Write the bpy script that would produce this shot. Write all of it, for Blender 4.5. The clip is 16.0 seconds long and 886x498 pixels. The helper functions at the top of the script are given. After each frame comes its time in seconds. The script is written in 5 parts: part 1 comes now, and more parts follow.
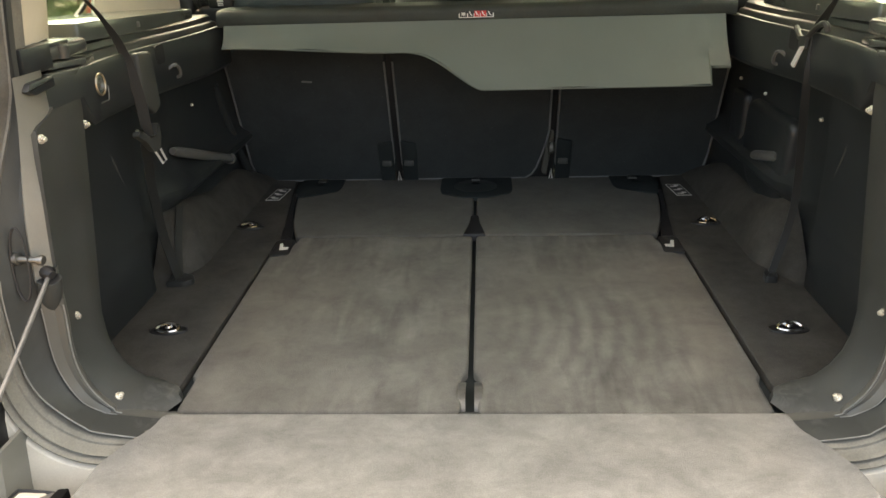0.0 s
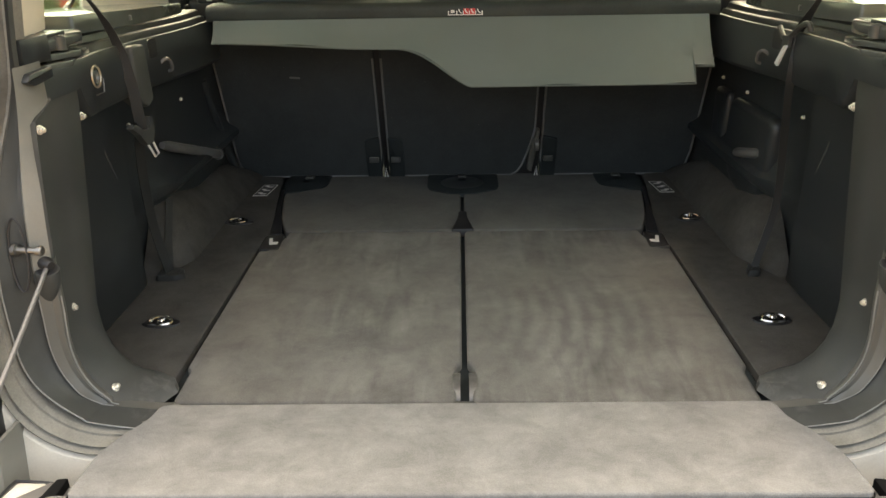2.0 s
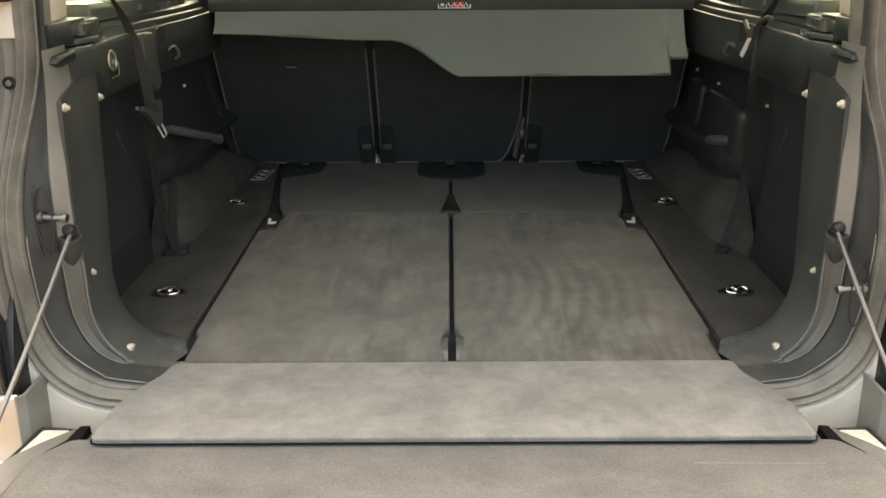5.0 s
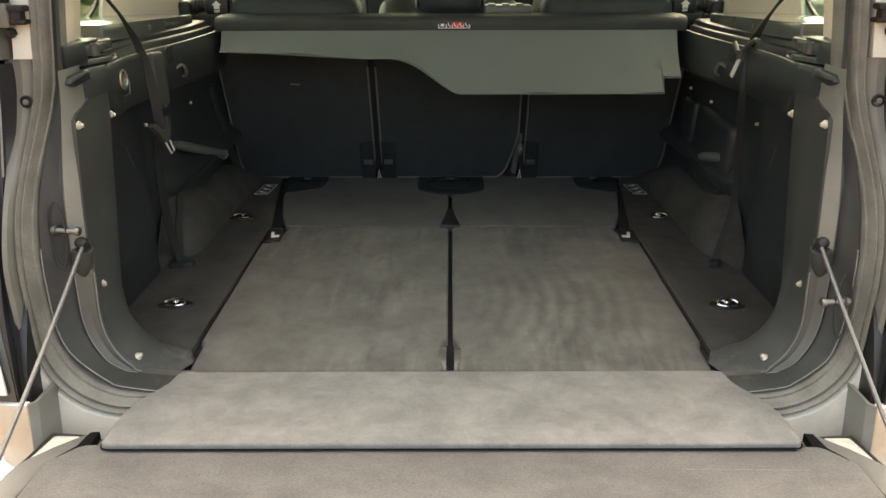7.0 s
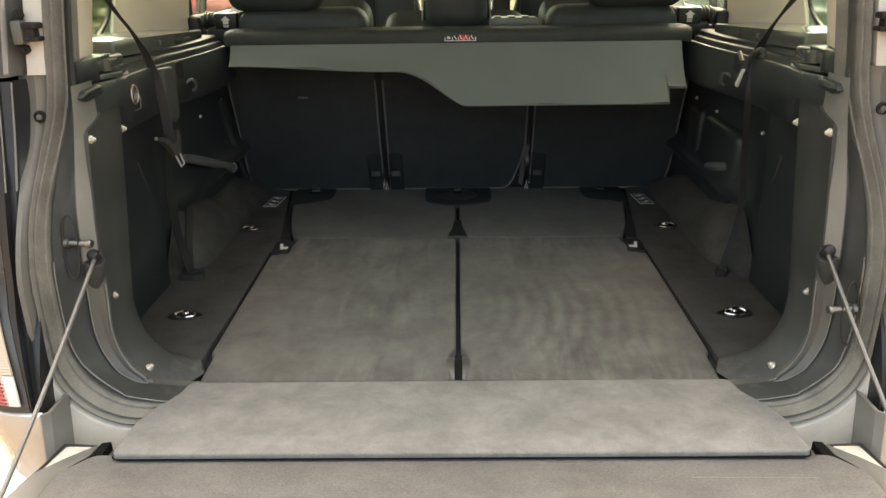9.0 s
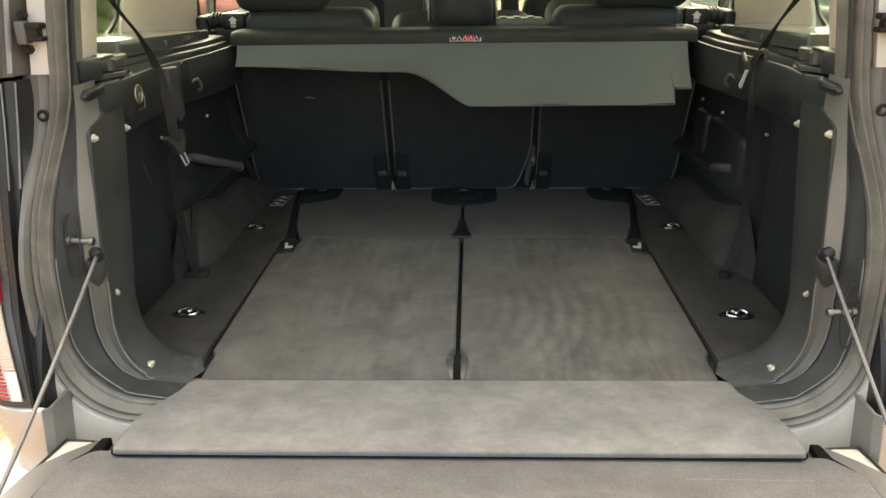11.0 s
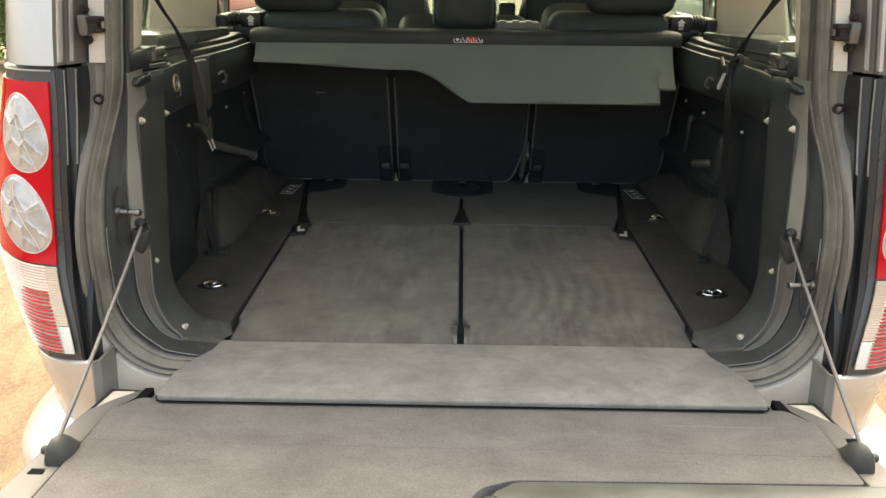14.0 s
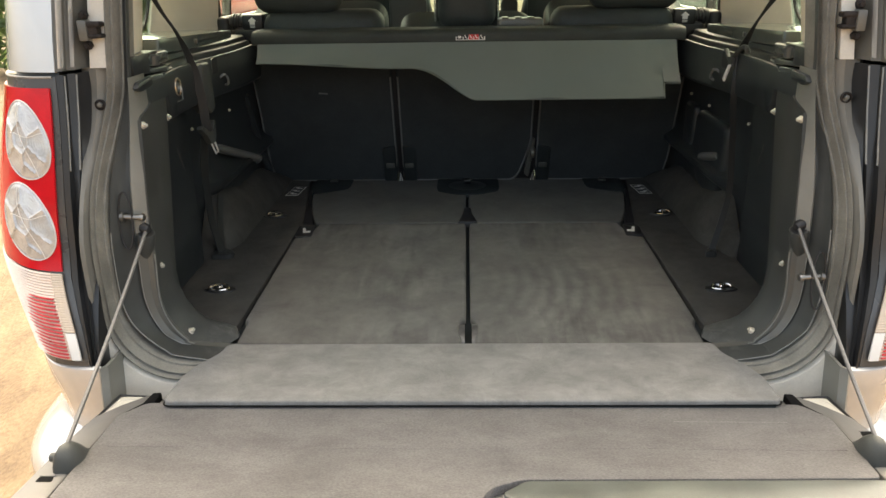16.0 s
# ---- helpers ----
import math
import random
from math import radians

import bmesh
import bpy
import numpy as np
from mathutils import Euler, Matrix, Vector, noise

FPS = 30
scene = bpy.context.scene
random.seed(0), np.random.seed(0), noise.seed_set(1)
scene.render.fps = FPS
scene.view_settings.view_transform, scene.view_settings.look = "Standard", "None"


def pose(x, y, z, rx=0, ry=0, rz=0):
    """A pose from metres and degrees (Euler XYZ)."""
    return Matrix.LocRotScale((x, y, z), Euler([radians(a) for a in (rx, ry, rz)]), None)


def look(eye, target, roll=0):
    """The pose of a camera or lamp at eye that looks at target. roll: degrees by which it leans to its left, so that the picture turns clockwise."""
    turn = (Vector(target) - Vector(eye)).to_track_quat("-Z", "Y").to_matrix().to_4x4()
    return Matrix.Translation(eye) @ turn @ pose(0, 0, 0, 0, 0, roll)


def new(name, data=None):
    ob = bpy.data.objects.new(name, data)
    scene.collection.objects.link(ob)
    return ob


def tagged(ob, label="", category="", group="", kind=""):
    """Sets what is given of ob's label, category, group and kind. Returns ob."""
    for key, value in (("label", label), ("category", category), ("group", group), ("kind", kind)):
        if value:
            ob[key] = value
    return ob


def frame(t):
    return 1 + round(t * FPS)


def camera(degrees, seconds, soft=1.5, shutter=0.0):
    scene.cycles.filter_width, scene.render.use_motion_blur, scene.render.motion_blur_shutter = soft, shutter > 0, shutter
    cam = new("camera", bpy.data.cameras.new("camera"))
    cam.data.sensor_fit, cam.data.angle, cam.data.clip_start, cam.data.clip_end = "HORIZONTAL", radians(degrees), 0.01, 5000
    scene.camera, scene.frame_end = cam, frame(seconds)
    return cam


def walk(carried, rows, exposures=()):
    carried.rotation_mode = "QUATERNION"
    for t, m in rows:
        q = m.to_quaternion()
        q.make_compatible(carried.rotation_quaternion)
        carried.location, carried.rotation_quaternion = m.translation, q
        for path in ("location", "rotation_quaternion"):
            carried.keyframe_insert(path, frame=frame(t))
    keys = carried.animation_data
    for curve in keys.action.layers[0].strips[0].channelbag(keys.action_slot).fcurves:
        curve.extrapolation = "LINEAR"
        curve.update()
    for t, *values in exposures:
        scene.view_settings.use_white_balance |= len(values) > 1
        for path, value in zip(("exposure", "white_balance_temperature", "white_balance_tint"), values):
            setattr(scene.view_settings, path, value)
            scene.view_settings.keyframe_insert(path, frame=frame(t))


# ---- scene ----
cam = camera(60.5, 16.0)
PATH = [
    (0, (0.026, -0.982, 1.418), (-0.085, 0.863, 0.655), -1.8),
    (0.5, (0.01, -1.001, 1.421), (-0.061, 0.848, 0.662), -1.8),
    (1, (0.007, -1.006, 1.419), (-0.05, 0.844, 0.662), -2.0),
    (1.5, (-0.003, -1.007, 1.417), (-0.056, 0.842, 0.658), -1.7),
    (2, (-0.004, -1.005, 1.414), (-0.052, 0.843, 0.65), -1.0),
    (2.5, (-0.011, -1.006, 1.419), (-0.063, 0.841, 0.654), -0.3),
    (3, (-0.016, -1.02, 1.413), (-0.066, 0.82, 0.631), 0.0),
    (3.5, (-0.033, -1.05, 1.41), (-0.059, 0.786, 0.617), 0.1),
    (4, (-0.021, -1.076, 1.411), (-0.036, 0.762, 0.623), -0.3),
    (6.5, (0.001, -1.159, 1.43), (-0.019, 0.696, 0.683), -0.4),
    (7, (0.0, -1.161, 1.433), (-0.019, 0.698, 0.694), -0.2),
    (7.5, (0.001, -1.162, 1.433), (-0.023, 0.7, 0.704), -0.4),
    (8, (-0.001, -1.168, 1.436), (-0.028, 0.697, 0.715), -0.6),
    (8.5, (0.001, -1.17, 1.437), (-0.033, 0.698, 0.723), -0.7),
    (9, (0.001, -1.171, 1.434), (-0.039, 0.699, 0.724), -0.8),
    (11.5, (0.03, -1.178, 1.436), (-0.055, 0.69, 0.727), -0.9),
    (12, (0.02, -1.212, 1.439), (-0.07, 0.657, 0.733), -1.0),
    (12.5, (0.006, -1.266, 1.438), (-0.062, 0.606, 0.735), -0.6),
    (13, (-0.006, -1.308, 1.439), (-0.059, 0.565, 0.74), -0.3),
    (13.5, (-0.004, -1.33, 1.439), (-0.046, 0.543, 0.738), 0.2),
    (14, (-0.006, -1.338, 1.443), (-0.048, 0.535, 0.742), 0.5),
    (14.5, (-0.005, -1.332, 1.438), (-0.058, 0.539, 0.735), -0.0),
    (15, (-0.005, -1.329, 1.438), (-0.067, 0.542, 0.734), -0.6),
    (15.5, (-0.002, -1.33, 1.438), (-0.068, 0.541, 0.735), -0.8),
    (16, (-0.002, -1.329, 1.439), (-0.065, 0.543, 0.736), -0.9),
]
walk(cam, [(t, look(eye, target, roll)) for t, eye, target, roll in PATH],
     [(0, 3.62, 8900, 1), (4, 3.46, 8800, 1), (6.5, 3.36, 8600, 0), (9, 3.33, 8500, 0), (11.5, 3.35, 8400, 0), (12.5, 3.2, 8500, -1), (13.5, 3.08, 8300, -1), (16, 3.05, 8250, 0)])
# ---- light ----
world = bpy.data.worlds.new("sky")
scene.world = world
world.use_nodes = True
wn = world.node_tree.nodes
sky = wn.new("ShaderNodeTexSky")
sky.sky_type = "NISHITA"
sky.sun_disc = False
sky.sun_elevation = radians(56)
sky.sun_rotation = radians(2)
sky.dust_density = 10.0
sky.air_density = 0.5
sky.ozone_density = 0.5
wn["Background"].inputs["Strength"].default_value = 0.15
world.node_tree.links.new(sky.outputs[0], wn["Background"].inputs["Color"])
sun = new("sun", bpy.data.lights.new("sun", "SUN"))
sun.data.energy = 0.6
sun.data.angle = radians(12)
sun.data.color = (1.0, 0.93, 0.82)
SUN_DIR = Vector((math.sin(radians(2)) * math.cos(radians(56)), math.cos(radians(2)) * math.cos(radians(56)), math.sin(radians(56))))
sun.matrix_world = look(SUN_DIR * 20, (0, 0, 0))


# ---- mesh helpers ----
def smooth(a, b, v):
    k = min(1.0, max(0.0, (v - a) / (b - a)))
    return k * k * (3 - 2 * k)


def mixv(a, b, k):
    return a + (b - a) * k


def thing(name, at, label, category, group="", kind=""):
    ob = new(name)
    ob.location = at
    ob.empty_display_size = 0.05
    bpy.context.view_layer.update()
    return tagged(ob, label, category, group, kind)


def finish(name, bm, material, sharp=38):
    bmesh.ops.recalc_face_normals(bm, faces=bm.faces)
    me = bpy.data.meshes.new(name)
    bm.to_mesh(me)
    bm.free()
    me.materials.append(material)
    for p in me.polygons:
        p.use_smooth = True
    me.set_sharp_from_angle(angle=radians(sharp))
    return me


def part(name, bm, material, parent, label="", sharp=38):
    ob = new(name, finish(name, bm, material, sharp))
    if parent is not None:
        ob.parent = parent
        ob.matrix_parent_inverse = Matrix.Translation(-parent.location)
    if label:
        ob["label"] = label
    return ob


def solo(name, bm, material, label, category, kind="", group="", sharp=38):
    return tagged(part(name, bm, material, None, sharp=sharp), label, category, group, kind)


def box(bm, lo, hi, r=0.0, seg=2):
    made = bmesh.ops.create_cube(bm, size=1.0)["verts"]
    for v in made:
        v.co = Vector([mixv(a, b, c + 0.5) for a, b, c in zip(lo, hi, v.co)])
    if r:
        edges = list({e for v in made for e in v.link_edges})
        bmesh.ops.bevel(bm, geom=edges, offset=r, segments=seg, profile=0.5, affect="EDGES")
    return bm


def rbox(lo, hi, r=0.0, seg=2):
    lo2 = [min(a, b) for a, b in zip(lo, hi)]
    hi2 = [max(a, b) for a, b in zip(lo, hi)]
    return box(bmesh.new(), lo2, hi2, r, seg)


def prism(bm, outline, place, a, b, r=0.0, seg=2):
    """An outline in a plane, pushed from a to b; place(u, v, w) gives the point."""
    low = [bm.verts.new(place(u, v, a)) for u, v in outline]
    high = [bm.verts.new(place(u, v, b)) for u, v in outline]
    n = len(outline)
    bm.faces.new(low[::-1])
    top = bm.faces.new(high)
    for i in range(n):
        bm.faces.new((low[i], low[(i + 1) % n], high[(i + 1) % n], high[i]))
    if r:
        bmesh.ops.recalc_face_normals(bm, faces=bm.faces)
        bmesh.ops.bevel(bm, geom=list(top.edges), offset=r, segments=seg, profile=0.5, affect="EDGES")
    return bm


def flat(u, v, w):
    return (u, v, w)


def rounded(pts, r, n=4):
    """A closed outline with its corners rounded."""
    out = []
    for i, p in enumerate(pts):
        p = Vector(p)
        a, b = Vector(pts[i - 1]) - p, Vector(pts[(i + 1) % len(pts)]) - p
        ra = min(r, a.length * 0.45, b.length * 0.45)
        a, b = p + a.normalized() * ra, p + b.normalized() * ra
        for k in range(n + 1):
            t = k / n
            out.append(tuple((1 - t) ** 2 * a + 2 * t * (1 - t) * p + t * t * b))
    return out


def loft(bm, rows, close=False, thick=0.0):
    grid = [[bm.verts.new(p) for p in row] for row in rows]
    for a, b in zip(grid, grid[1:]):
        m = len(a)
        for i in range(m if close else m - 1):
            bm.faces.new((a[i], a[(i + 1) % m], b[(i + 1) % m], b[i]))
    if thick:
        bmesh.ops.recalc_face_normals(bm, faces=bm.faces)
        bmesh.ops.solidify(bm, geom=list(bm.faces), thickness=thick)
    return bm


def spline(pts, n=8):
    """A smooth line through a few points."""
    P = [Vector(p) for p in pts]
    P = [2 * P[0] - P[1], *P, 2 * P[-1] - P[-2]]
    out = []
    for i in range(1, len(P) - 2):
        for k in range(n):
            t = k / n
            out.append(0.5 * (2 * P[i] + (P[i + 1] - P[i - 1]) * t + (2 * P[i - 1] - 5 * P[i] + 4 * P[i + 1] - P[i + 2]) * t * t
                              + (3 * P[i] - P[i - 1] - 3 * P[i + 1] + P[i + 2]) * t ** 3))
    out.append(P[-2])
    return out


def tube(bm, pts, r, n=10, caps=True):
    pts = [Vector(p) for p in pts]
    rows = []
    side = None
    for i, p in enumerate(pts):
        d = (pts[min(i + 1, len(pts) - 1)] - pts[max(i - 1, 0)]).normalized()
        if side is None:
            side = d.orthogonal().normalized()
        side = (side - d * side.dot(d)).normalized()
        up = d.cross(side)
        rr = r[i] if isinstance(r, (list, tuple)) else r
        rows.append([p + rr * (math.cos(2 * math.pi * k / n) * side + math.sin(2 * math.pi * k / n) * up) for k in range(n)])
    grid = [[bm.verts.new(p) for p in row] for row in rows]
    for a, b in zip(grid, grid[1:]):
        for i in range(n):
            bm.faces.new((a[i], a[(i + 1) % n], b[(i + 1) % n], b[i]))
    if caps:
        bm.faces.new(grid[0][::-1])
        bm.faces.new(grid[-1])
    return bm


def turned(bm, at, axis, profile, n=16):
    """A turned form: profile of (distance along the axis, radius)."""
    axis = Vector(axis).normalized()
    return tube_like(bm, [Vector(at) + axis * h for h, _ in profile], axis, [r for _, r in profile], n)


def tube_like(bm, centres, axis, radii, n):
    side = axis.orthogonal().normalized()
    up = axis.cross(side)
    grid = [[bm.verts.new(c + r * (math.cos(2 * math.pi * k / n) * side + math.sin(2 * math.pi * k / n) * up)) for k in range(n)]
            for c, r in zip(centres, radii)]
    for a, b in zip(grid, grid[1:]):
        for i in range(n):
            bm.faces.new((a[i], a[(i + 1) % n], b[(i + 1) % n], b[i]))
    bm.faces.new(grid[0][::-1])
    bm.faces.new(grid[-1])
    return bm


def band(bm, pts, width, across, thick):
    """A strap of a given width along a line; across gives the direction of its width."""
    across = Vector(across).normalized()
    rows = []
    for i, p in enumerate(pts):
        p = Vector(p)
        d = (Vector(pts[min(i + 1, len(pts) - 1)]) - Vector(pts[max(i - 1, 0)])).normalized()
        a = (across - d * across.dot(d)).normalized()
        n = d.cross(a)
        w = width[i] if isinstance(width, (list, tuple)) else width
        rows.append([p - a * w / 2 - n * thick / 2, p + a * w / 2 - n * thick / 2, p + a * w / 2 + n * thick / 2, p - a * w / 2 + n * thick / 2])
    grid = [[bm.verts.new(p) for p in row] for row in rows]
    for a, b in zip(grid, grid[1:]):
        for i in range(4):
            bm.faces.new((a[i], a[(i + 1) % 4], b[(i + 1) % 4], b[i]))
    bm.faces.new(grid[0][::-1])
    bm.faces.new(grid[-1])
    return bm


# ---- materials ----
def material(name, base, rough=0.6, metal=0.0, var=0.12, scale=7.0, fine=350.0, bump=0.15, depth=0.0006, spec=0.5, coat=0.0, sheen=0.0, rvar=0.1, stretch=(1, 1, 1), detail=5.0, nrough=0.58, tint=None, swirl=0.6, edge=0.14, grain=None):
    m = bpy.data.materials.new(name)
    m.use_nodes = True
    N, L = m.node_tree.nodes, m.node_tree.links
    b = N["Principled BSDF"]
    co = N.new("ShaderNodeTexCoord")
    mp = N.new("ShaderNodeMapping")
    mp.inputs["Scale"].default_value = stretch
    L.new(co.outputs["Object"], mp.inputs["Vector"])
    big = N.new("ShaderNodeTexNoise")
    big.inputs["Scale"].default_value = scale
    big.inputs["Detail"].default_value = detail
    big.inputs["Distortion"].default_value = swirl
    big.inputs["Roughness"].default_value = nrough
    L.new(mp.outputs[0], big.inputs["Vector"])
    small = N.new("ShaderNodeTexNoise")
    small.inputs["Scale"].default_value = fine
    small.inputs["Detail"].default_value = 2.0
    L.new(mp.outputs[0], small.inputs["Vector"])
    ramp = N.new("ShaderNodeValToRGB")
    lo = [c * (1 - var) for c in base]
    hi = [c * (1 + var) for c in (tint or base)]
    ramp.color_ramp.elements[0].position, ramp.color_ramp.elements[1].position = 0.5 - edge, 0.5 + edge
    ramp.color_ramp.elements[0].color = (*lo, 1)
    ramp.color_ramp.elements[1].color = (*hi, 1)
    L.new(big.outputs["Fac"], ramp.inputs[0])
    mul = N.new("ShaderNodeMix")
    mul.data_type, mul.blend_type = "RGBA", "MULTIPLY"
    grain = min(1.0, var * 2) if grain is None else grain
    mul.inputs[0].default_value = grain
    L.new(ramp.outputs[0], mul.inputs["A"])
    L.new(small.outputs["Fac"], mul.inputs["B"])
    gain = N.new("ShaderNodeMix")
    gain.data_type, gain.blend_type = "RGBA", "MULTIPLY"
    gain.inputs[0].default_value = 1.0
    k = 1.0 / (1 - grain * 0.5)
    gain.inputs["B"].default_value = (k, k, k, 1)
    L.new(mul.outputs["Result"], gain.inputs["A"])
    L.new(gain.outputs["Result"], b.inputs["Base Color"])
    rm = N.new("ShaderNodeMapRange")
    rm.inputs["To Min"].default_value = max(0.02, rough - rvar)
    rm.inputs["To Max"].default_value = min(1.0, rough + rvar)
    L.new(big.outputs["Fac"], rm.inputs["Value"])
    L.new(rm.outputs[0], b.inputs["Roughness"])
    bp = N.new("ShaderNodeBump")
    bp.inputs["Strength"].default_value = bump
    bp.inputs["Distance"].default_value = depth
    L.new(small.outputs["Fac"], bp.inputs["Height"])
    L.new(bp.outputs[0], b.inputs["Normal"])
    b.inputs["Metallic"].default_value = metal
    b.inputs["Specular IOR Level"].default_value = spec
    b.inputs["Coat Weight"].default_value = coat
    b.inputs["Sheen Weight"].default_value = sheen
    b.inputs["Sheen Roughness"].default_value = 0.5
    return m


def carpet(name, base, nap=0.3, scale=5.0, grain=0.42, stroke=(1, 1, 1), strokes=0.0, tuft=480.0, sheen=0.06, swirl=0.2, edge=0.2):
    """Cut-pile carpet: fine tufts, brushed patches of nap, faint strokes."""
    m = material(name, base, rough=0.95, var=nap, scale=scale, fine=tuft, bump=0.6, depth=0.0018, spec=0.12, sheen=sheen, rvar=0.03, stretch=stroke, detail=9.0, nrough=0.74, swirl=swirl, edge=edge, grain=grain)
    N, L = m.node_tree.nodes, m.node_tree.links
    b = N["Principled BSDF"]
    source = b.inputs["Base Color"].links[0].from_socket
    co = N.new("ShaderNodeTexCoord")
    if strokes:
        brush = N.new("ShaderNodeMapping")
        brush.inputs["Scale"].default_value = (26.0, 5.0, 5.0)
        brush.inputs["Rotation"].default_value = (0, 0, 0.12)
        L.new(co.outputs["Object"], brush.inputs["Vector"])
        wave = N.new("ShaderNodeTexNoise")
        wave.inputs["Scale"].default_value = 1.0
        wave.inputs["Detail"].default_value = 3.0
        wave.inputs["Distortion"].default_value = 0.8
        L.new(brush.outputs[0], wave.inputs["Vector"])
        mask = N.new("ShaderNodeTexNoise")
        mask.inputs["Scale"].default_value = 3.2
        L.new(co.outputs["Object"], mask.inputs["Vector"])
        mr = N.new("ShaderNodeMapRange")
        mr.inputs["From Min"].default_value, mr.inputs["From Max"].default_value = 0.42, 0.56
        mr.inputs["To Max"].default_value = strokes
        L.new(mask.outputs["Fac"], mr.inputs["Value"])
        ov = N.new("ShaderNodeMix")
        ov.data_type, ov.blend_type = "RGBA", "OVERLAY"
        L.new(mr.outputs[0], ov.inputs[0])
        L.new(source, ov.inputs["A"])
        L.new(wave.outputs["Fac"], ov.inputs["B"])
        source = ov.outputs["Result"]
    if strokes:
        # arcs left by a vacuum head on one half of the floor
        at = N.new("ShaderNodeVectorMath")
        at.operation = "DISTANCE"
        at.inputs[1].default_value = (0.22, 0.24, 0.75)
        L.new(co.outputs["Object"], at.inputs[0])
        zone = N.new("ShaderNodeMapRange")
        zone.inputs["From Min"].default_value, zone.inputs["From Max"].default_value = 0.26, 0.06
        zone.inputs["To Max"].default_value = 0.38
        L.new(at.outputs["Value"], zone.inputs["Value"])
        arcs = N.new("ShaderNodeTexWave")
        arcs.wave_type = "RINGS"
        arcs.rings_direction = "Z"
        arcs.inputs["Scale"].default_value = 8.5
        arcs.inputs["Distortion"].default_value = 1.3
        arcs.inputs["Detail"].default_value = 2.0
        arcs.inputs["Detail Scale"].default_value = 3.0
        spot = N.new("ShaderNodeMapping")
        spot.inputs["Location"].default_value = (0.25, -0.30, 0.0)
        L.new(co.outputs["Object"], spot.inputs["Vector"])
        L.new(spot.outputs[0], arcs.inputs["Vector"])
        soft_arcs = N.new("ShaderNodeMapRange")
        soft_arcs.inputs["To Min"].default_value, soft_arcs.inputs["To Max"].default_value = 0.32, 0.66
        L.new(arcs.outputs["Fac"], soft_arcs.inputs["Value"])
        sw = N.new("ShaderNodeMix")
        sw.data_type, sw.blend_type = "RGBA", "OVERLAY"
        L.new(zone.outputs[0], sw.inputs[0])
        L.new(source, sw.inputs["A"])
        L.new(soft_arcs.outputs[0], sw.inputs["B"])
        source = sw.outputs["Result"]
    lint = N.new("ShaderNodeTexVoronoi")
    lint.inputs["Scale"].default_value = 38.0
    L.new(co.outputs["Object"], lint.inputs["Vector"])
    lm = N.new("ShaderNodeMapRange")
    lm.inputs["From Min"].default_value, lm.inputs["From Max"].default_value = 0.05, 0.03
    lm.inputs["To Max"].default_value = 0.22
    L.new(lint.outputs["Distance"], lm.inputs["Value"])
    lx = N.new("ShaderNodeMix")
    lx.data_type = "RGBA"
    lx.inputs["B"].default_value = (0.35, 0.33, 0.3, 1)
    L.new(lm.outputs[0], lx.inputs[0])
    L.new(source, lx.inputs["A"])
    L.new(lx.outputs["Result"], b.inputs["Base Color"])
    return m


def glass(name, tint, rough=0.0):
    m = bpy.data.materials.new(name)
    m.use_nodes = True
    b = m.node_tree.nodes["Principled BSDF"]
    b.inputs["Base Color"].default_value = (*tint, 1)
    b.inputs["Transmission Weight"].default_value = 1.0
    b.inputs["Roughness"].default_value = rough
    b.inputs["IOR"].default_value = 1.15
    return m


CARPET_FLOOR = carpet("carpet_charcoal", (0.131, 0.127, 0.115), nap=0.23, scale=9.0, strokes=0.6, edge=0.15)
# floor carpet again, with the light falloff deeper in put into the colour
CARPET_FAR_SHADED = carpet("carpet_far_shaded", (0.114, 0.112, 0.102), nap=0.22, scale=9.0, sheen=0.03)
# same carpet as the floor, darkened for the dim sides of the boot
CARPET_SIDE_SHADED = carpet("carpet_side_shaded", (0.066, 0.063, 0.057), nap=0.3, scale=11.0, sheen=0.0)
# floor carpet made paler, the open sky's light put into the colour
CARPET_LIT = carpet("carpet_flap", (0.203, 0.2, 0.19), nap=0.19, scale=13.0, swirl=0.3, edge=0.13, stroke=(1.0, 1.25, 1))
CARPET_GATE = carpet("carpet_tailgate", (0.128, 0.123, 0.120), nap=0.2, scale=9.0, stroke=(0.75, 1.4, 1), tuft=330.0, edge=0.16, grain=0.55)
CARPET_BACK = carpet("carpet_seat_back", (0.044, 0.050, 0.052), nap=0.18, scale=6.0, sheen=0.0)
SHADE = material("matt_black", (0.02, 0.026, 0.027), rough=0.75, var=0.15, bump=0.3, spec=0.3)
BLACK = material("black_plastic", (0.018, 0.018, 0.019), rough=0.5, var=0.15, bump=0.25)
PLASTIC = material("charcoal_plastic", (0.057, 0.060, 0.0565), rough=0.48, spec=0.38, var=0.16, fine=900.0, bump=0.35, depth=0.0004, rvar=0.08)
LEDGE = material("ledge_plastic", (0.075, 0.081, 0.075), rough=0.2, var=0.12, fine=900.0, bump=0.08, depth=0.0003)
TRIM = material("dark_trim", (0.029, 0.033, 0.0345), rough=0.34, spec=0.45, var=0.16, fine=900.0, bump=0.35, depth=0.0004)
APERTURE = material("aperture_panel", (0.205, 0.202, 0.18), rough=0.36, var=0.1, fine=700.0, bump=0.2)
JAMBGREY = material("jamb_plastic", (0.155, 0.15, 0.13), rough=0.42, var=0.12, scale=9.0, fine=700.0, bump=0.2)
FLANGE = material("flange_plastic", (0.112, 0.11, 0.097), rough=0.33, var=0.1, fine=700.0, bump=0.2)
RUBBER = material("seal_rubber", (0.185, 0.178, 0.153), rough=0.62, var=0.2, scale=16.0, bump=0.2)
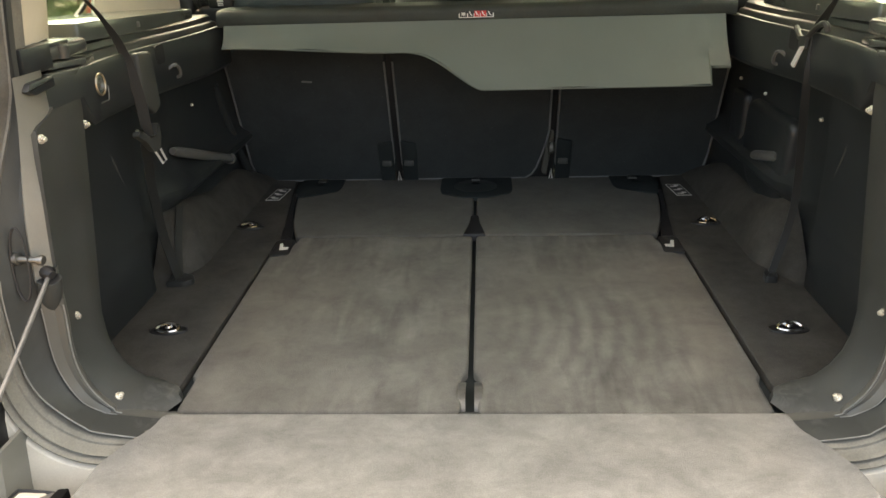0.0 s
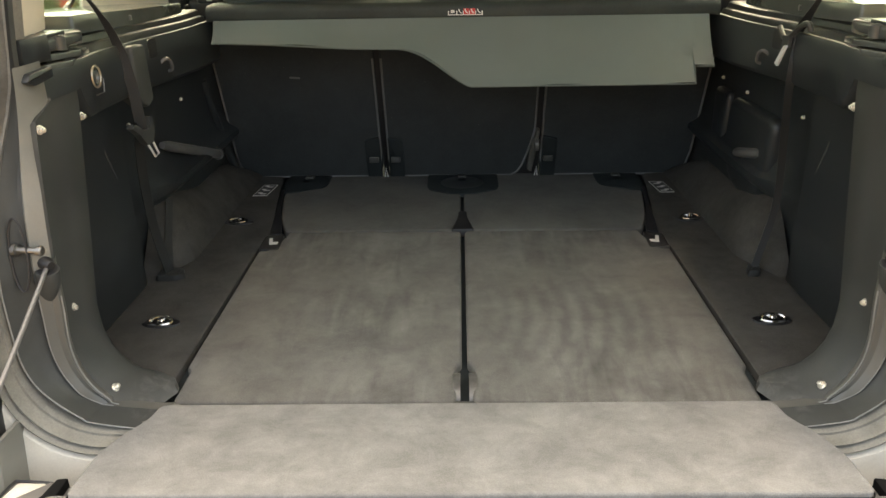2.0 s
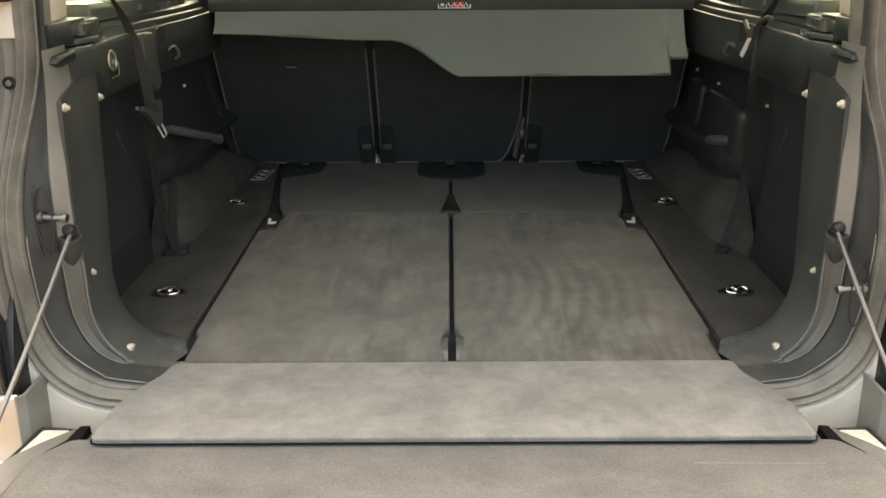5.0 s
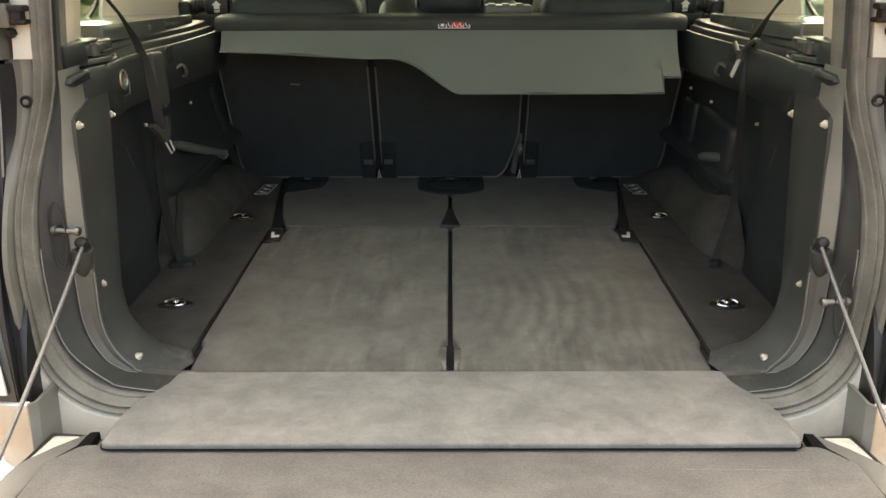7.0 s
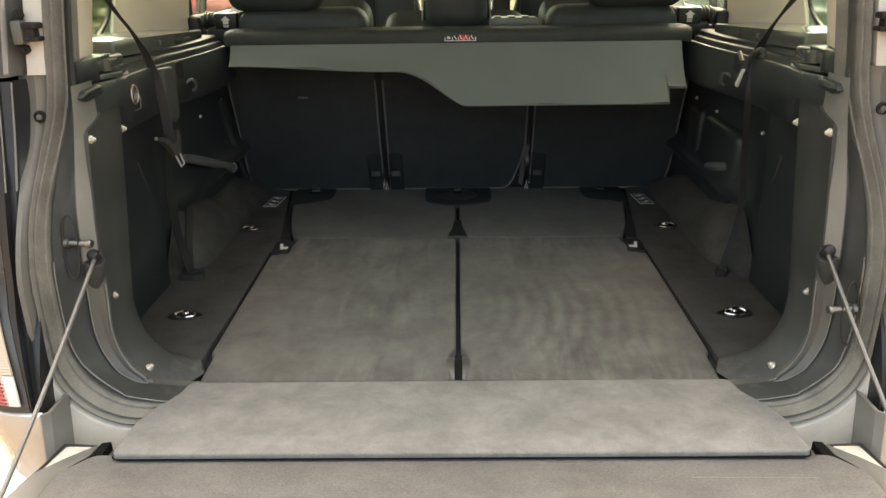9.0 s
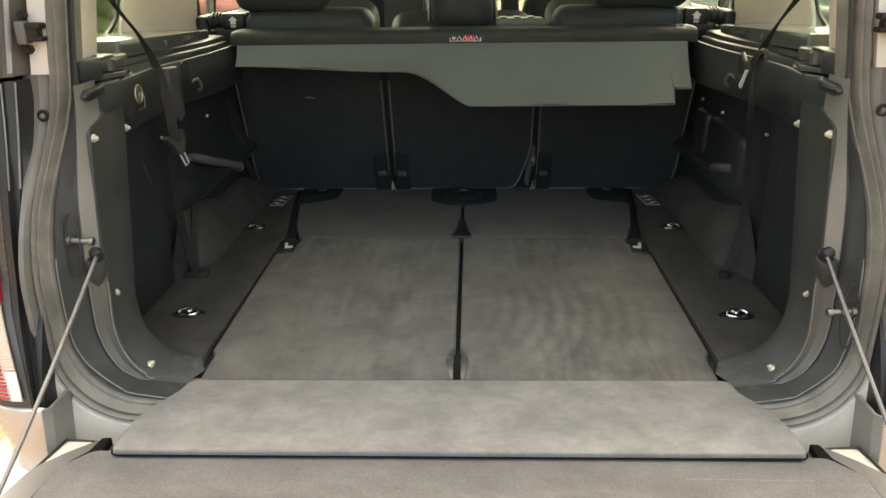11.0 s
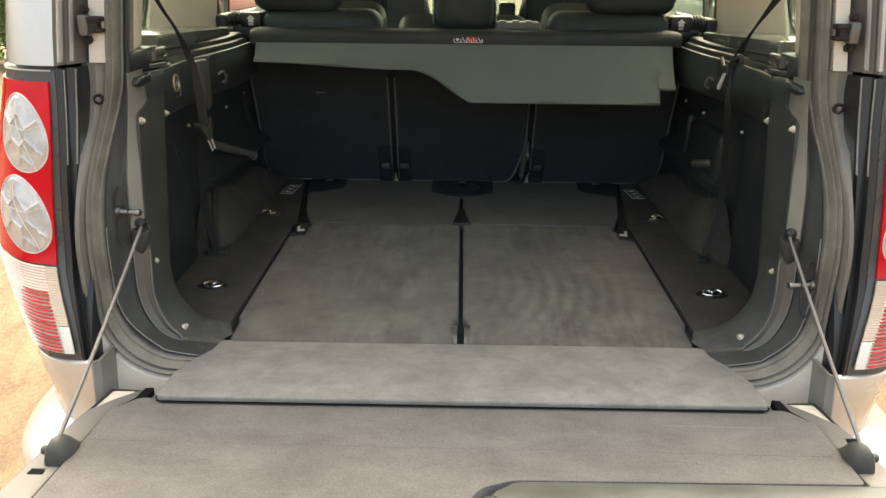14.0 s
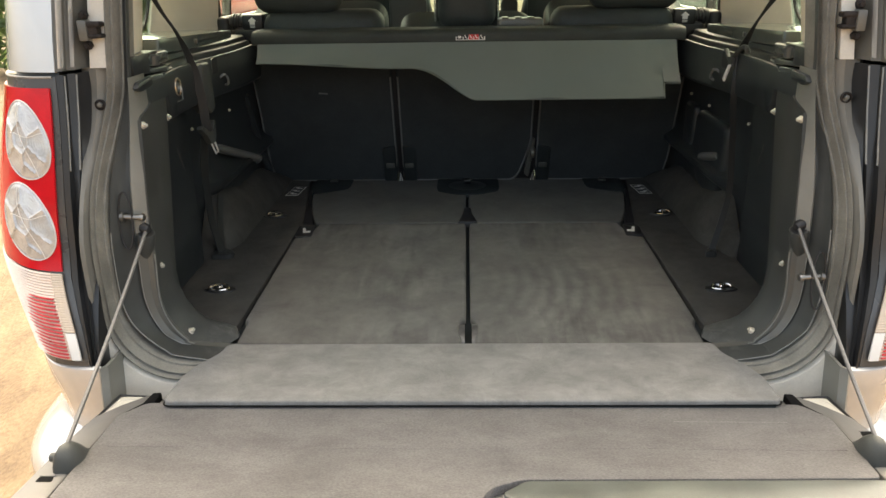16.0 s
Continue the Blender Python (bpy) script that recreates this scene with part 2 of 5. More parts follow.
PAINT = material("silver_paint", (0.6, 0.595, 0.58), rough=0.26, metal=0.5, var=0.05, fine=1500.0, bump=0.03, coat=0.6, rvar=0.05)
JAMB = material("jamb_paint", (0.6, 0.565, 0.49), rough=0.55, metal=0.0, var=0.08, scale=14.0, bump=0.05)
GLOSS = material("gloss_black", (0.018, 0.019, 0.02), rough=0.36, var=0.1, bump=0.02, coat=0.1, rvar=0.05)
LAMPBODY = material("lamp_housing", (0.05, 0.05, 0.05), rough=0.28, var=0.1, bump=0.02, coat=0.4, rvar=0.05)
SCREW = material("trim_screw", (0.8, 0.75, 0.64), rough=0.28, metal=0.55, var=0.1, scale=60.0)
CASSETTE = material("cassette_black", (0.038, 0.045, 0.042), rough=0.6, var=0.15, bump=0.3, spec=0.3)
SEATGREY = material("seat_back_plastic", (0.062, 0.064, 0.066), rough=0.42, var=0.1, fine=700.0, bump=0.2)
CHEEK = material("cheek_metal", (0.14, 0.137, 0.13), rough=0.38, metal=0.4, var=0.15, scale=40.0)
CREAM = material("cream_trim", (0.78, 0.71, 0.58), rough=0.7, var=0.05, fine=900.0, bump=0.2)
LEATHER = material("black_leather", (0.036, 0.044, 0.045), spec=0.3, rough=0.5, var=0.15, fine=260.0, bump=0.5, depth=0.0008)
VINYL = material("grey_vinyl", (0.126, 0.15, 0.134), rough=0.55, var=0.05, scale=5.0, fine=1100.0, bump=0.25, depth=0.0004)
CHROME = material("chrome", (0.7, 0.7, 0.68), rough=0.14, metal=1.0, var=0.06, bump=0.02, rvar=0.06)
STEEL = material("steel", (0.46, 0.455, 0.44), rough=0.34, metal=1.0, var=0.15, scale=60.0, bump=0.1)
RIM = material("bronzed_rim", (0.5, 0.42, 0.31), rough=0.3, metal=0.8, var=0.1)
# pale tone for painted edge highlights and the bright moulding edges
BEAD = material("pale_edge", (0.22, 0.22, 0.205), rough=0.3, var=0.15, scale=25.0)
# paler than the dark trim, to carry highlights on rounded mouldings
SHOULDER = material("highlit_plastic", (0.13, 0.13, 0.126), rough=0.3, var=0.1, fine=900.0, bump=0.1)
GATETRIM = material("gate_trim_plastic", (0.122, 0.119, 0.113), rough=0.5, var=0.08, scale=18.0, fine=800.0)
LIPTRIM = material("gate_lip_plastic", (0.082, 0.09, 0.083), rough=0.36, var=0.16, scale=9.0, rvar=0.1)
# near-black that stands in for the dark of gaps and holes
PAINTED_DARK = material("painted_dark", (0.008, 0.008, 0.008), rough=0.9, spec=0.08)
GLOSSTRIM = material("glossy_trim", (0.1, 0.112, 0.1), rough=0.16, var=0.1, fine=900.0, bump=0.04, rvar=0.05, coat=0.3)
BRIGHT = material("bright_steel", (0.85, 0.84, 0.82), rough=0.3, metal=0.15, var=0.04)
CABLE = material("cable_sleeve", (0.165, 0.16, 0.153), rough=0.4, metal=0.5, var=0.1, fine=1200.0)
RUST = material("rusty_bolt", (0.028, 0.023, 0.021), rough=0.7, metal=0.5, var=0.4, scale=90.0)
WEB = material("belt_webbing", (0.014, 0.0155, 0.015), spec=0.45, rough=0.55, sheen=0.05, var=0.2, fine=1200.0, bump=0.6)
WHITE = material("white_print", (0.75, 0.74, 0.7), rough=0.5, var=0.03)
REDPRINT = material("red_print", (0.55, 0.04, 0.04), rough=0.5, var=0.03)
REDLENS = material("red_lens", (0.55, 0.002, 0.012), rough=0.16, var=0.1, scale=20.0, bump=0.03, coat=0.25, spec=0.35, rvar=0.04)
REFLECTOR = material("reflector_red", (0.5, 0.03, 0.035), rough=0.3, var=0.2, scale=40.0)
PALELENS = material("pale_lens", (0.55, 0.46, 0.36), rough=0.2, var=0.1, coat=0.5)
PINSTEEL = material("pin_steel", (0.3, 0.295, 0.28), rough=0.4, metal=1.0, var=0.15)
PINKLENS = material("ribbed_lens", (0.66, 0.53, 0.43), rough=0.14, var=0.15, scale=14.0, bump=0.1, coat=0.8, rvar=0.05)
CLEARLENS = material("clear_lens", (0.5, 0.495, 0.48), rough=0.18, metal=0.3, var=0.15, scale=40.0, fine=400.0, bump=0.05, coat=0.6, rvar=0.06)
GLASS = glass("green_glass", (0.47, 0.6, 0.52), 0.06)
PIPING = material("piping", (0.15, 0.155, 0.155), rough=0.5, var=0.1)
TYRE = material("tyre_rubber", (0.02, 0.02, 0.02), rough=0.8, var=0.2)
SAND = material("sandy_ground", (0.092, 0.068, 0.048), rough=0.95, var=0.26, scale=4.0, stretch=(1.6, 0.6, 1), fine=60.0, bump=0.6, depth=0.02, spec=0.2, detail=9.0)
CONE = material("cone_plastic", (0.55, 0.05, 0.02), rough=0.5, var=0.1)
REDPAINT = material("red_paint", (0.24, 0.01, 0.012), rough=0.5, var=0.05, spec=0.15, bump=0.01)
LEAF = material("leaf_green", (0.06, 0.095, 0.045), rough=0.6, var=0.4, scale=3.0, tint=(0.085, 0.12, 0.055))
# thin leaves let some light through
LN, LL = LEAF.node_tree.nodes, LEAF.node_tree.links
through_leaf = LN.new("ShaderNodeBsdfTranslucent")
through_leaf.inputs["Color"].default_value = (0.16, 0.24, 0.09, 1)
leaf_mix = LN.new("ShaderNodeMixShader")
leaf_mix.inputs[0].default_value = 0.5
LL.new(LN["Principled BSDF"].outputs[0], leaf_mix.inputs[1])
LL.new(through_leaf.outputs[0], leaf_mix.inputs[2])
LL.new(leaf_mix.outputs[0], LN["Material Output"].inputs["Surface"])
LENSRIB = material("lens_rib", (0.62, 0.61, 0.6), rough=0.2, var=0.05)
RENDER_WALL = material("pale_wall", (0.1, 0.125, 0.1), rough=0.85, var=0.12, scale=2.0)


def scuffs(m, at, radius, colour):
    """Pale scuff marks on both sides around one worn spot."""
    N, L = m.node_tree.nodes, m.node_tree.links
    b = N["Principled BSDF"]
    source = b.inputs["Base Color"].links[0].from_socket
    co = N.new("ShaderNodeTexCoord")
    both = N.new("ShaderNodeVectorMath")
    both.operation = "ABSOLUTE"
    far = N.new("ShaderNodeVectorMath")
    far.operation = "DISTANCE"
    far.inputs[1].default_value = at
    L.new(co.outputs["Object"], both.inputs[0])
    L.new(both.outputs[0], far.inputs[0])
    near = N.new("ShaderNodeMapRange")
    near.inputs["From Min"].default_value, near.inputs["From Max"].default_value = radius, radius * 0.3
    L.new(far.outputs["Value"], near.inputs["Value"])
    mark = N.new("ShaderNodeTexNoise")
    mark.inputs["Scale"].default_value = 45.0
    mark.inputs["Detail"].default_value = 5.0
    mark.inputs["Distortion"].default_value = 1.5
    L.new(co.outputs["Object"], mark.inputs["Vector"])
    cut = N.new("ShaderNodeMapRange")
    cut.inputs["From Min"].default_value, cut.inputs["From Max"].default_value = 0.45, 0.8
    L.new(mark.outputs["Fac"], cut.inputs["Value"])
    both_masks = N.new("ShaderNodeMath")
    both_masks.operation = "MULTIPLY"
    L.new(near.outputs[0], both_masks.inputs[0])
    L.new(cut.outputs[0], both_masks.inputs[1])
    mix = N.new("ShaderNodeMix")
    mix.data_type = "RGBA"
    mix.inputs["B"].default_value = (*colour, 1)
    L.new(both_masks.outputs[0], mix.inputs[0])
    L.new(source, mix.inputs["A"])
    L.new(mix.outputs["Result"], b.inputs["Base Color"])


scuffs(PLASTIC, (0.487, 0.026, 0.76), 0.042, (0.12, 0.12, 0.113))
F = 0.75          # height of the load floor
SIDES = (-1, 1)

# ---- ground and surroundings ----
bm = bmesh.new()
bmesh.ops.create_grid(bm, x_segments=60, y_segments=60, size=60)
for v in bm.verts:
    v.co.z = 0.03 * noise.noise(v.co * 0.35) if v.co.length > 4 else 0.0
    v.co *= Vector((1 + v.co.length / 20, 1 + v.co.length / 20, 1))
solo("ground", bm, SAND, "sunlit sandy dirt ground with tyre-worn patches", "ground", "structure")


def ring(s, xb, zb, r, d, y, lean=0.0, top=1.80, inner=0.30, low=None):
    """Half of a rounded aperture line: down one side, leaning forward above, round the corner, in along the sill."""
    pts = []
    if s > 0:
        xb -= 0.009 * smooth(0.606, 0.634, xb)
    for k in range(26):
        z = mixv(top, zb + r if low is None else low, k / 25)
        x = xb - d * smooth(1.05, 1.3, z) - 0.09 * max(0.0, z - 1.28)
        pts.append((s * x, y + lean * smooth(0.96, 1.27, z) + 0.1 * max(0.0, z - 1.3), z))
    if low is not None:
        return pts
    for k in range(1, 13):
        a = math.pi / 2 * k / 12
        pts.append((s * (xb - r + r * math.cos(a)), y, zb + r - r * math.sin(a)))
    for k in range(1, 4):
        pts.append((s * mixv(xb - r, inner, k / 3), y, zb))
    return pts


def edge_line(s, pts, d, y, lean, top, ease=0.0):
    """A line down one side of the aperture: straight and leaning above, a free curve in (x, z) round the foot."""
    out = []
    tops = 20 if top > 1.01 else 0
    for k in range(tops):
        z = mixv(top, pts[0][1], k / tops)
        out.append((pts[0][0], z))
    out += [(p.x, p.y) for p in spline([(a, b, 0) for a, b in pts], 5)]
    line = []
    for x, z in out:
        x = x - d * smooth(1.05, 1.3, z) - 0.09 * max(0.0, z - 1.28)
        if s > 0:
            x -= 0.009 * smooth(0.606, 0.634, x)
        line.append(Vector((s * x, y + ease * smooth(0.79, 0.758, z) + lean * smooth(0.96, 1.27, z) + 0.1 * max(0.0, z - 1.3), z)))
    return line


def rings(s, rows, **kw):
    """A surface over several aperture lines, with rounded steps between them."""
    return loft(bmesh.new(), [ring(s, *row, **kw) for row in rows])


# ---- the car ----
car = thing("car", (0, 1.2, 0), "silver estate car with its boot open and lower tailgate down", "car")


def outer_x(z):
    return 0.815 + 0.08 * smooth(0.76, 0.98, z) - 0.06 * smooth(1.0, 1.35, z) - 0.12 * max(0.0, z - 1.35)


def flank_x(y, z):
    """The flank widens a little forward of the rear corner."""
    return outer_x(z) + 0.03 * smooth(0.16, 0.7, y)


def inner_x(z):
    return 0.666 + 0.032 * smooth(0.79, 0.95, z) - 0.010 * smooth(1.0, 1.25, z) - 0.08 * max(0.0, z - 1.3)


def rear_y(z):
    """The rear face of the body, leaning forward towards the roof."""
    return -0.168 + 0.06 * smooth(0.78, 0.98, z) + 0.15 * max(0.0, z - 0.95)


def corner(s, u, z, off=0.0, xi=None):
    """A point on the rear corner of the body: u runs from the rear face round to the flank."""
    a = math.pi / 2 * u
    p = 2.0 / 2.6
    xi, xo, y0 = inner_x(z) if xi is None else xi, outer_x(z), rear_y(z)
    return Vector((s * (mixv(xi, xo + off, math.sin(a) ** p)), y0 + 0.275 - (0.275 + off) * math.cos(a) ** p, z))


def body_side(s):
    """Flank of the body from the rear corner to the front, with open window apertures."""
    bm = bmesh.new()
    zs = [0.42, 0.5, 0.6, 0.7, 0.8, 0.9, 1.0, 1.1, 1.2, 1.27]
    loft(bm, [[(s * flank_x(y, z), y, z) for y in (rear_y(z) + 0.275, 0.3, 0.5, 0.8, 1.1, 2.0, 3.0, 3.4)] for z in zs], thick=0.012)
    return bm


def corner_panel(s, z0, z1, u0, u1, off, thick, nz=10, nu=14, **kw):
    bm = bmesh.new()
    rows = [[corner(s, mixv(u0, u1, i / nu), mixv(z0, z1, k / nz), off, **kw) for i in range(nu + 1)] for k in range(nz + 1)]
    return loft(bm, rows, thick=thick)


def lens_at(s, uc, zc, ru, rz, x, y, off):
    """A point on a round lens: x, y in the unit disc, x towards the flank; the egg shape leans out at the top."""
    share = uc + ru * x * (1 - 0.12 * y) + 0.07 * y
    return corner(s, math.asin(min(1.0, max(0.0, share)) ** 1.3) * 2 / math.pi, zc + rz * y, off)


FACETS = ((0.05, 0.08), (-0.45, 0.5), (0.32, 0.62), (0.62, 0.02), (-0.62, -0.08), (0.34, -0.5), (-0.28, -0.55), (-0.02, -0.93))


def lens_relief(x, y):
    """Reflector behind the clear cover: dished facets that meet in sharp creases, each with fine ring ribs."""
    d = sorted(math.hypot(x - a, (y - b) * 0.85) for a, b in FACETS)
    return 0.005 * d[0] + 0.00028 * math.sin(75 * d[0] + 3 * x) + 0.0026 * smooth(0.07, 0.0, d[1] - d[0])


def lens_ribs(s, uc, zc, ru, rz, bulge):
    """Raised facet lines: the rim, one winding line down the lens, arcs across it."""
    bm = bmesh.new()

    def line(pts, r):
        pts = [p for p in pts if math.hypot(*p) < 0.985]
        if len(pts) > 2:
            tube(bm, [lens_at(s, uc, zc, ru, rz, x, y, 0.0085 + bulge * (1 - x * x - y * y)) for x, y in pts], r, 5)

    tube(bm, [lens_at(s, uc, zc, ru, rz, 0.99 * math.cos(a), 0.99 * math.sin(a), 0.0052) for a in [2 * math.pi * k / 64 for k in range(65)]], 0.0011, 6, False)
    steps = [k / 24 * 2 - 1 for k in range(25)]
    line([(-0.16 + 0.2 * math.sin(2.2 * v + 0.4), v) for v in steps], 0.0006)
    line([(v, 0.16 + 0.05 * math.sin(5 * v)) for v in steps if v < 0.45], 0.0005)
    return bm


def lens_disc(s, uc, zc, ru, rz, bulge):
    """A round lens sitting on the curved corner."""
    bm = bmesh.new()
    rows = []
    ang = [2 * math.pi * k / 96 for k in range(96)]
    for i in range(47):
        q = 0.02 + 0.98 * i / 46
        fade = smooth(1.0, 0.86, q)
        rows.append([lens_at(s, uc, zc, ru, rz, q * math.cos(a), q * math.sin(a), 0.0042 + bulge * (1 - q * q) + fade * lens_relief(q * math.cos(a), q * math.sin(a))) for a in ang])
    rows.append([lens_at(s, uc, zc, ru, rz, 1.03 * math.cos(a), 1.03 * math.sin(a), 0.002) for a in ang])
    loft(bm, rows, close=True)
    return bm


def lamp_split(u):
    """Height of the line where the red lens meets the ribbed lens, dropping towards the boot."""
    return 0.942 + 0.03 * smooth(0.0, 0.9, u)


def lamp_band(s, low, high, u0, u1, off, ribs=0, thick=0.005, nu=16, rise=0.0022):
    """A lens strip between two sloping lines, smooth or with raised horizontal ribs."""
    bm = bmesh.new()
    nz = ribs * 2 if ribs else 12
    us = [mixv(u0, u1, i / nu) for i in range(nu + 1)]
    return loft(bm, [[corner(s, u, mixv(low(u), high(u), k / nz), off + (rise * (k % 2) if ribs else 0)) for u in us] for k in range(nz + 1)], thick=thick)


for s in SIDES:
    part("body_side", body_side(s), PAINT, car, "silver painted flank")
    # upper pillar skin above the lamp
    part("rear_pillar", corner_panel(s, 1.279, 1.80, 0.0, 1.0, 0.0, 0.01), PAINT, car, "silver painted rear pillar")
    bm = bmesh.new()
    loft(bm, [[(s * (outer_x(z)), y, z) for y in (rear_y(z) + 0.275, 0.26)] for z in (1.27, 1.45, 1.6, 1.8)], thick=0.012)
    part("quarter_panel", bm, PAINT, car)
    bm = bmesh.new()
    loft(bm, [[(s * flank_x(y, z), y, z) for y in (0.84, 0.95, 1.12)] for z in (1.27, 1.45, 1.6, 1.8)], thick=0.012)
    part("middle_pillar", bm, GLOSS, car, "gloss black pillar between the side windows")
    bm = bmesh.new()
    loft(bm, [[(s * flank_x(y, z), y, z) for y in (1.47, 1.54)] for z in (1.27, 1.45, 1.6, 1.8)], thick=0.012)
    part("front_pillar", bm, GLOSS, car)
    for y0, y1 in ((0.26, 0.84), (1.12, 1.47), (1.54, 2.9)):
        bm = bmesh.new()
        loft(bm, [[(s * (flank_x(y, z) - 0.012), y, z) for y in (y0, mixv(y0, y1, 0.5), y1)] for z in (1.262, 1.4, 1.55, 1.8)], thick=0.004)
        part("side_window", bm, GLASS, car, "green-tinted side window glass")
    # tail lamp
    lamp = part("tail_lamp", corner_panel(s, 0.785, 1.272, 0.0, 1.0, 0.0, 0.02), LAMPBODY, car, "tall tail lamp with red and clear lenses")
    part("red_lens", lamp_band(s, lambda u: lamp_split(u) + 0.002, lambda u: 1.254, 0.020, 0.93, 0.004, 0, 0.006), REDLENS, lamp, "glossy red lens")
    part("ribbed_lens", lamp_band(s, lambda u: 0.797 + 0.014 * smooth(0, 0.9, u), lambda u: lamp_split(u) - 0.001, 0.068, 0.93, 0.004, 30), PINKLENS, lamp, "clear ribbed lens over a red reflector")
    rnd = random.Random(5)
    for k in range(17):
        v = k / 16
        u_end = 0.2 + 0.12 * math.sin(math.pi * (0.15 + 0.7 * v)) * rnd.uniform(0.7, 1.1)
        us = (0.076, 0.13, 0.18, mixv(0.18, u_end, 0.5), u_end)
        line = [corner(s, u, mixv(0.797 + 0.014 * smooth(0, 0.9, u), lamp_split(u), 0.04 + 0.66 * v), 0.0066) for u in us]
        part("reflector_bar", tube(bmesh.new(), line, [0.0019, 0.0019, 0.0018, 0.0014, 0.0005], 6), REFLECTOR, lamp, "red reflector bar")
    part("side_strip", lamp_band(s, lambda u: 0.845, lambda u: lamp_split(u) - 0.001, 0.020, 0.066, 0.0052, 24, 0.003, 4, 0.0008), PALELENS, lamp, "cream ribbed strip lens")
    part("clear_strip", lamp_band(s, lambda u: 0.798, lambda u: 0.844, 0.020, 0.066, 0.0052, 0, 0.003, 4), WHITE, lamp, "white clear strip lens")
    # pale tube paints the sky caught on the housing's top edge
    part("housing_highlight", tube(bmesh.new(), [corner(s, mixv(0.01, 0.75, k / 12), 1.271, 0.001) for k in range(13)], 0.002, 6), BEAD, lamp, "pale sky highlight drawn along the top of the lamp housing")
    part("corner_backing", corner_panel(s, 0.785, 1.30, 0.0, 1.0, -0.014, 0.004), GLOSS, car)
    for zc, rz in ((1.168, 0.066), (1.029, 0.067)):
        disc = part("round_lens", lens_disc(s, 0.358, zc, 0.252, rz, 0.006), CLEARLENS, lamp, "round clear lens with faceted reflector")
        part("lens_rib", lens_ribs(s, 0.358, zc, 0.252, rz, 0.006), LENSRIB, disc)
    # dark strip between lamp and aperture, with two bright mouldings
    def strip_point(q, z, off=0.0):
        xs = (0.653 if s < 0 else 0.647) - 0.003 * smooth(1.24, 1.28, z) - 0.09 * max(0.0, z - 1.3)
        step = 0.05 * smooth(1.0, 1.28, z)
        return (s * mixv(inner_x(z) - 0.001, xs, q), rear_y(z) + mixv(0.0, 0.012 + step, q ** 1.5) - off, z)

    for low, high, mat_, label in ((0.77, 1.274, GLOSS, "dark moulding beside the tail lamp"), (1.28, 1.80, FLANGE, "grey painted channel beside the rear pillar")):
        rows = []
        for k in range(11):
            z = mixv(low, high, k / 10)
            end = strip_point(1.0, z)
            rows.append([(s * (inner_x(z) - 0.001), rear_y(z) + 0.1, z)] + [strip_point(q, z, o) for q, o in ((0, 0.0), (0.27, 0.004), (0.31, -0.006), (0.58, 0.002), (0.62, -0.006), (1.0, 0.0))]
                        + [(end[0] + s * 0.002, end[1] + 0.05, z)])
        part("pillar_strip", loft(bmesh.new(), rows), mat_, car, label)
    for q in (0.29, 0.60):
        part("moulding", tube(bmesh.new(), [strip_point(q, mixv(1.115, 1.272, k / 8), 0.002) for k in range(9)], 0.0017, 6), BEAD, car, "thin bright edge of the moulding")
    for q0, q1 in ((0.16, 0.29), (0.49, 0.57)):
        part("pillar_moulding", loft(bmesh.new(), [[strip_point(q, z, o) for q, o in ((q0, 0.0), (q0 + 0.02, 0.008), (q1 - 0.02, 0.008), (q1, 0.0))] for z in (1.285, 1.4, 1.6, 1.8)]), PAINT, car, "bright pillar moulding")
    # aperture: trim flange, groove, rubber seal, painted jamb
    crest = edge_line(s, [(0.580, 1.0), (0.580, 0.93), (0.583, 0.88), (0.582, 0.845), (0.575, 0.815), (0.561, 0.788), (0.543, 0.768), (0.529, 0.7585), (0.44, 0.75)], 0.004, -0.030, 0.035, 1.0)
    ridge = edge_line(s, [(0.606, 1.0), (0.606, 0.93), (0.607, 0.88), (0.604, 0.845), (0.594, 0.812), (0.575, 0.779), (0.555, 0.762), (0.536, 0.758), (0.44, 0.748)], 0.018, -0.042, 0.04, 1.80, 0.009)
    upto = len(ridge) - len(crest)
    lip = edge_line(s, [(0.633, 1.0), (0.634, 0.93), (0.633, 0.88), (0.628, 0.846), (0.615, 0.816), (0.591, 0.789), (0.564, 0.767), (0.543, 0.757), (0.44, 0.742)], 0.034, -0.078, 0.09, 1.80)
    skirt = edge_line(s, [(0.638, 1.0), (0.639, 0.93), (0.639, 0.88), (0.634, 0.842), (0.621, 0.806), (0.597, 0.776), (0.568, 0.752), (0.545, 0.741), (0.44, 0.73)], 0.036, -0.064, 0.10, 1.80)
    low_ridge = ridge[upto:]

    def across(a, b, q, push):
        return [pa.lerp(pb, q) + Vector((0, push, 0)) for pa, pb in zip(a, b)]

    # same plastic as the lining; its lit face is put into a paler colour
    part("flange", loft(bmesh.new(), [across(crest, low_ridge, 0.12, 0.012), across(crest, low_ridge, 0.0, 0.004), across(crest, low_ridge, 0.03, -0.001), across(crest, low_ridge, 0.12, -0.003), across(crest, low_ridge, 0.5, 0.0015),
                                      across(crest, low_ridge, 0.88, -0.002), across(crest, low_ridge, 0.97, -0.002), across(crest, low_ridge, 1.0, 0.002)]), FLANGE, car, "plastic aperture flange tapering to a point, lit tone in its colour")
    part("aperture_groove", loft(bmesh.new(), [across(ridge, lip, -0.05, 0.012), across(ridge, lip, 0.0, 0.0005), across(ridge, lip, 0.12, 0.008), across(ridge, lip, 0.4, 0.011), across(ridge, lip, 0.75, 0.006), across(ridge, lip, 0.93, 0.0), across(ridge, lip, 1.0, -0.002),
                                               across(lip, skirt, 0.4, -0.001), across(lip, skirt, 1.0, 0.0)]), PLASTIC, car, "dark grey plastic aperture lining")
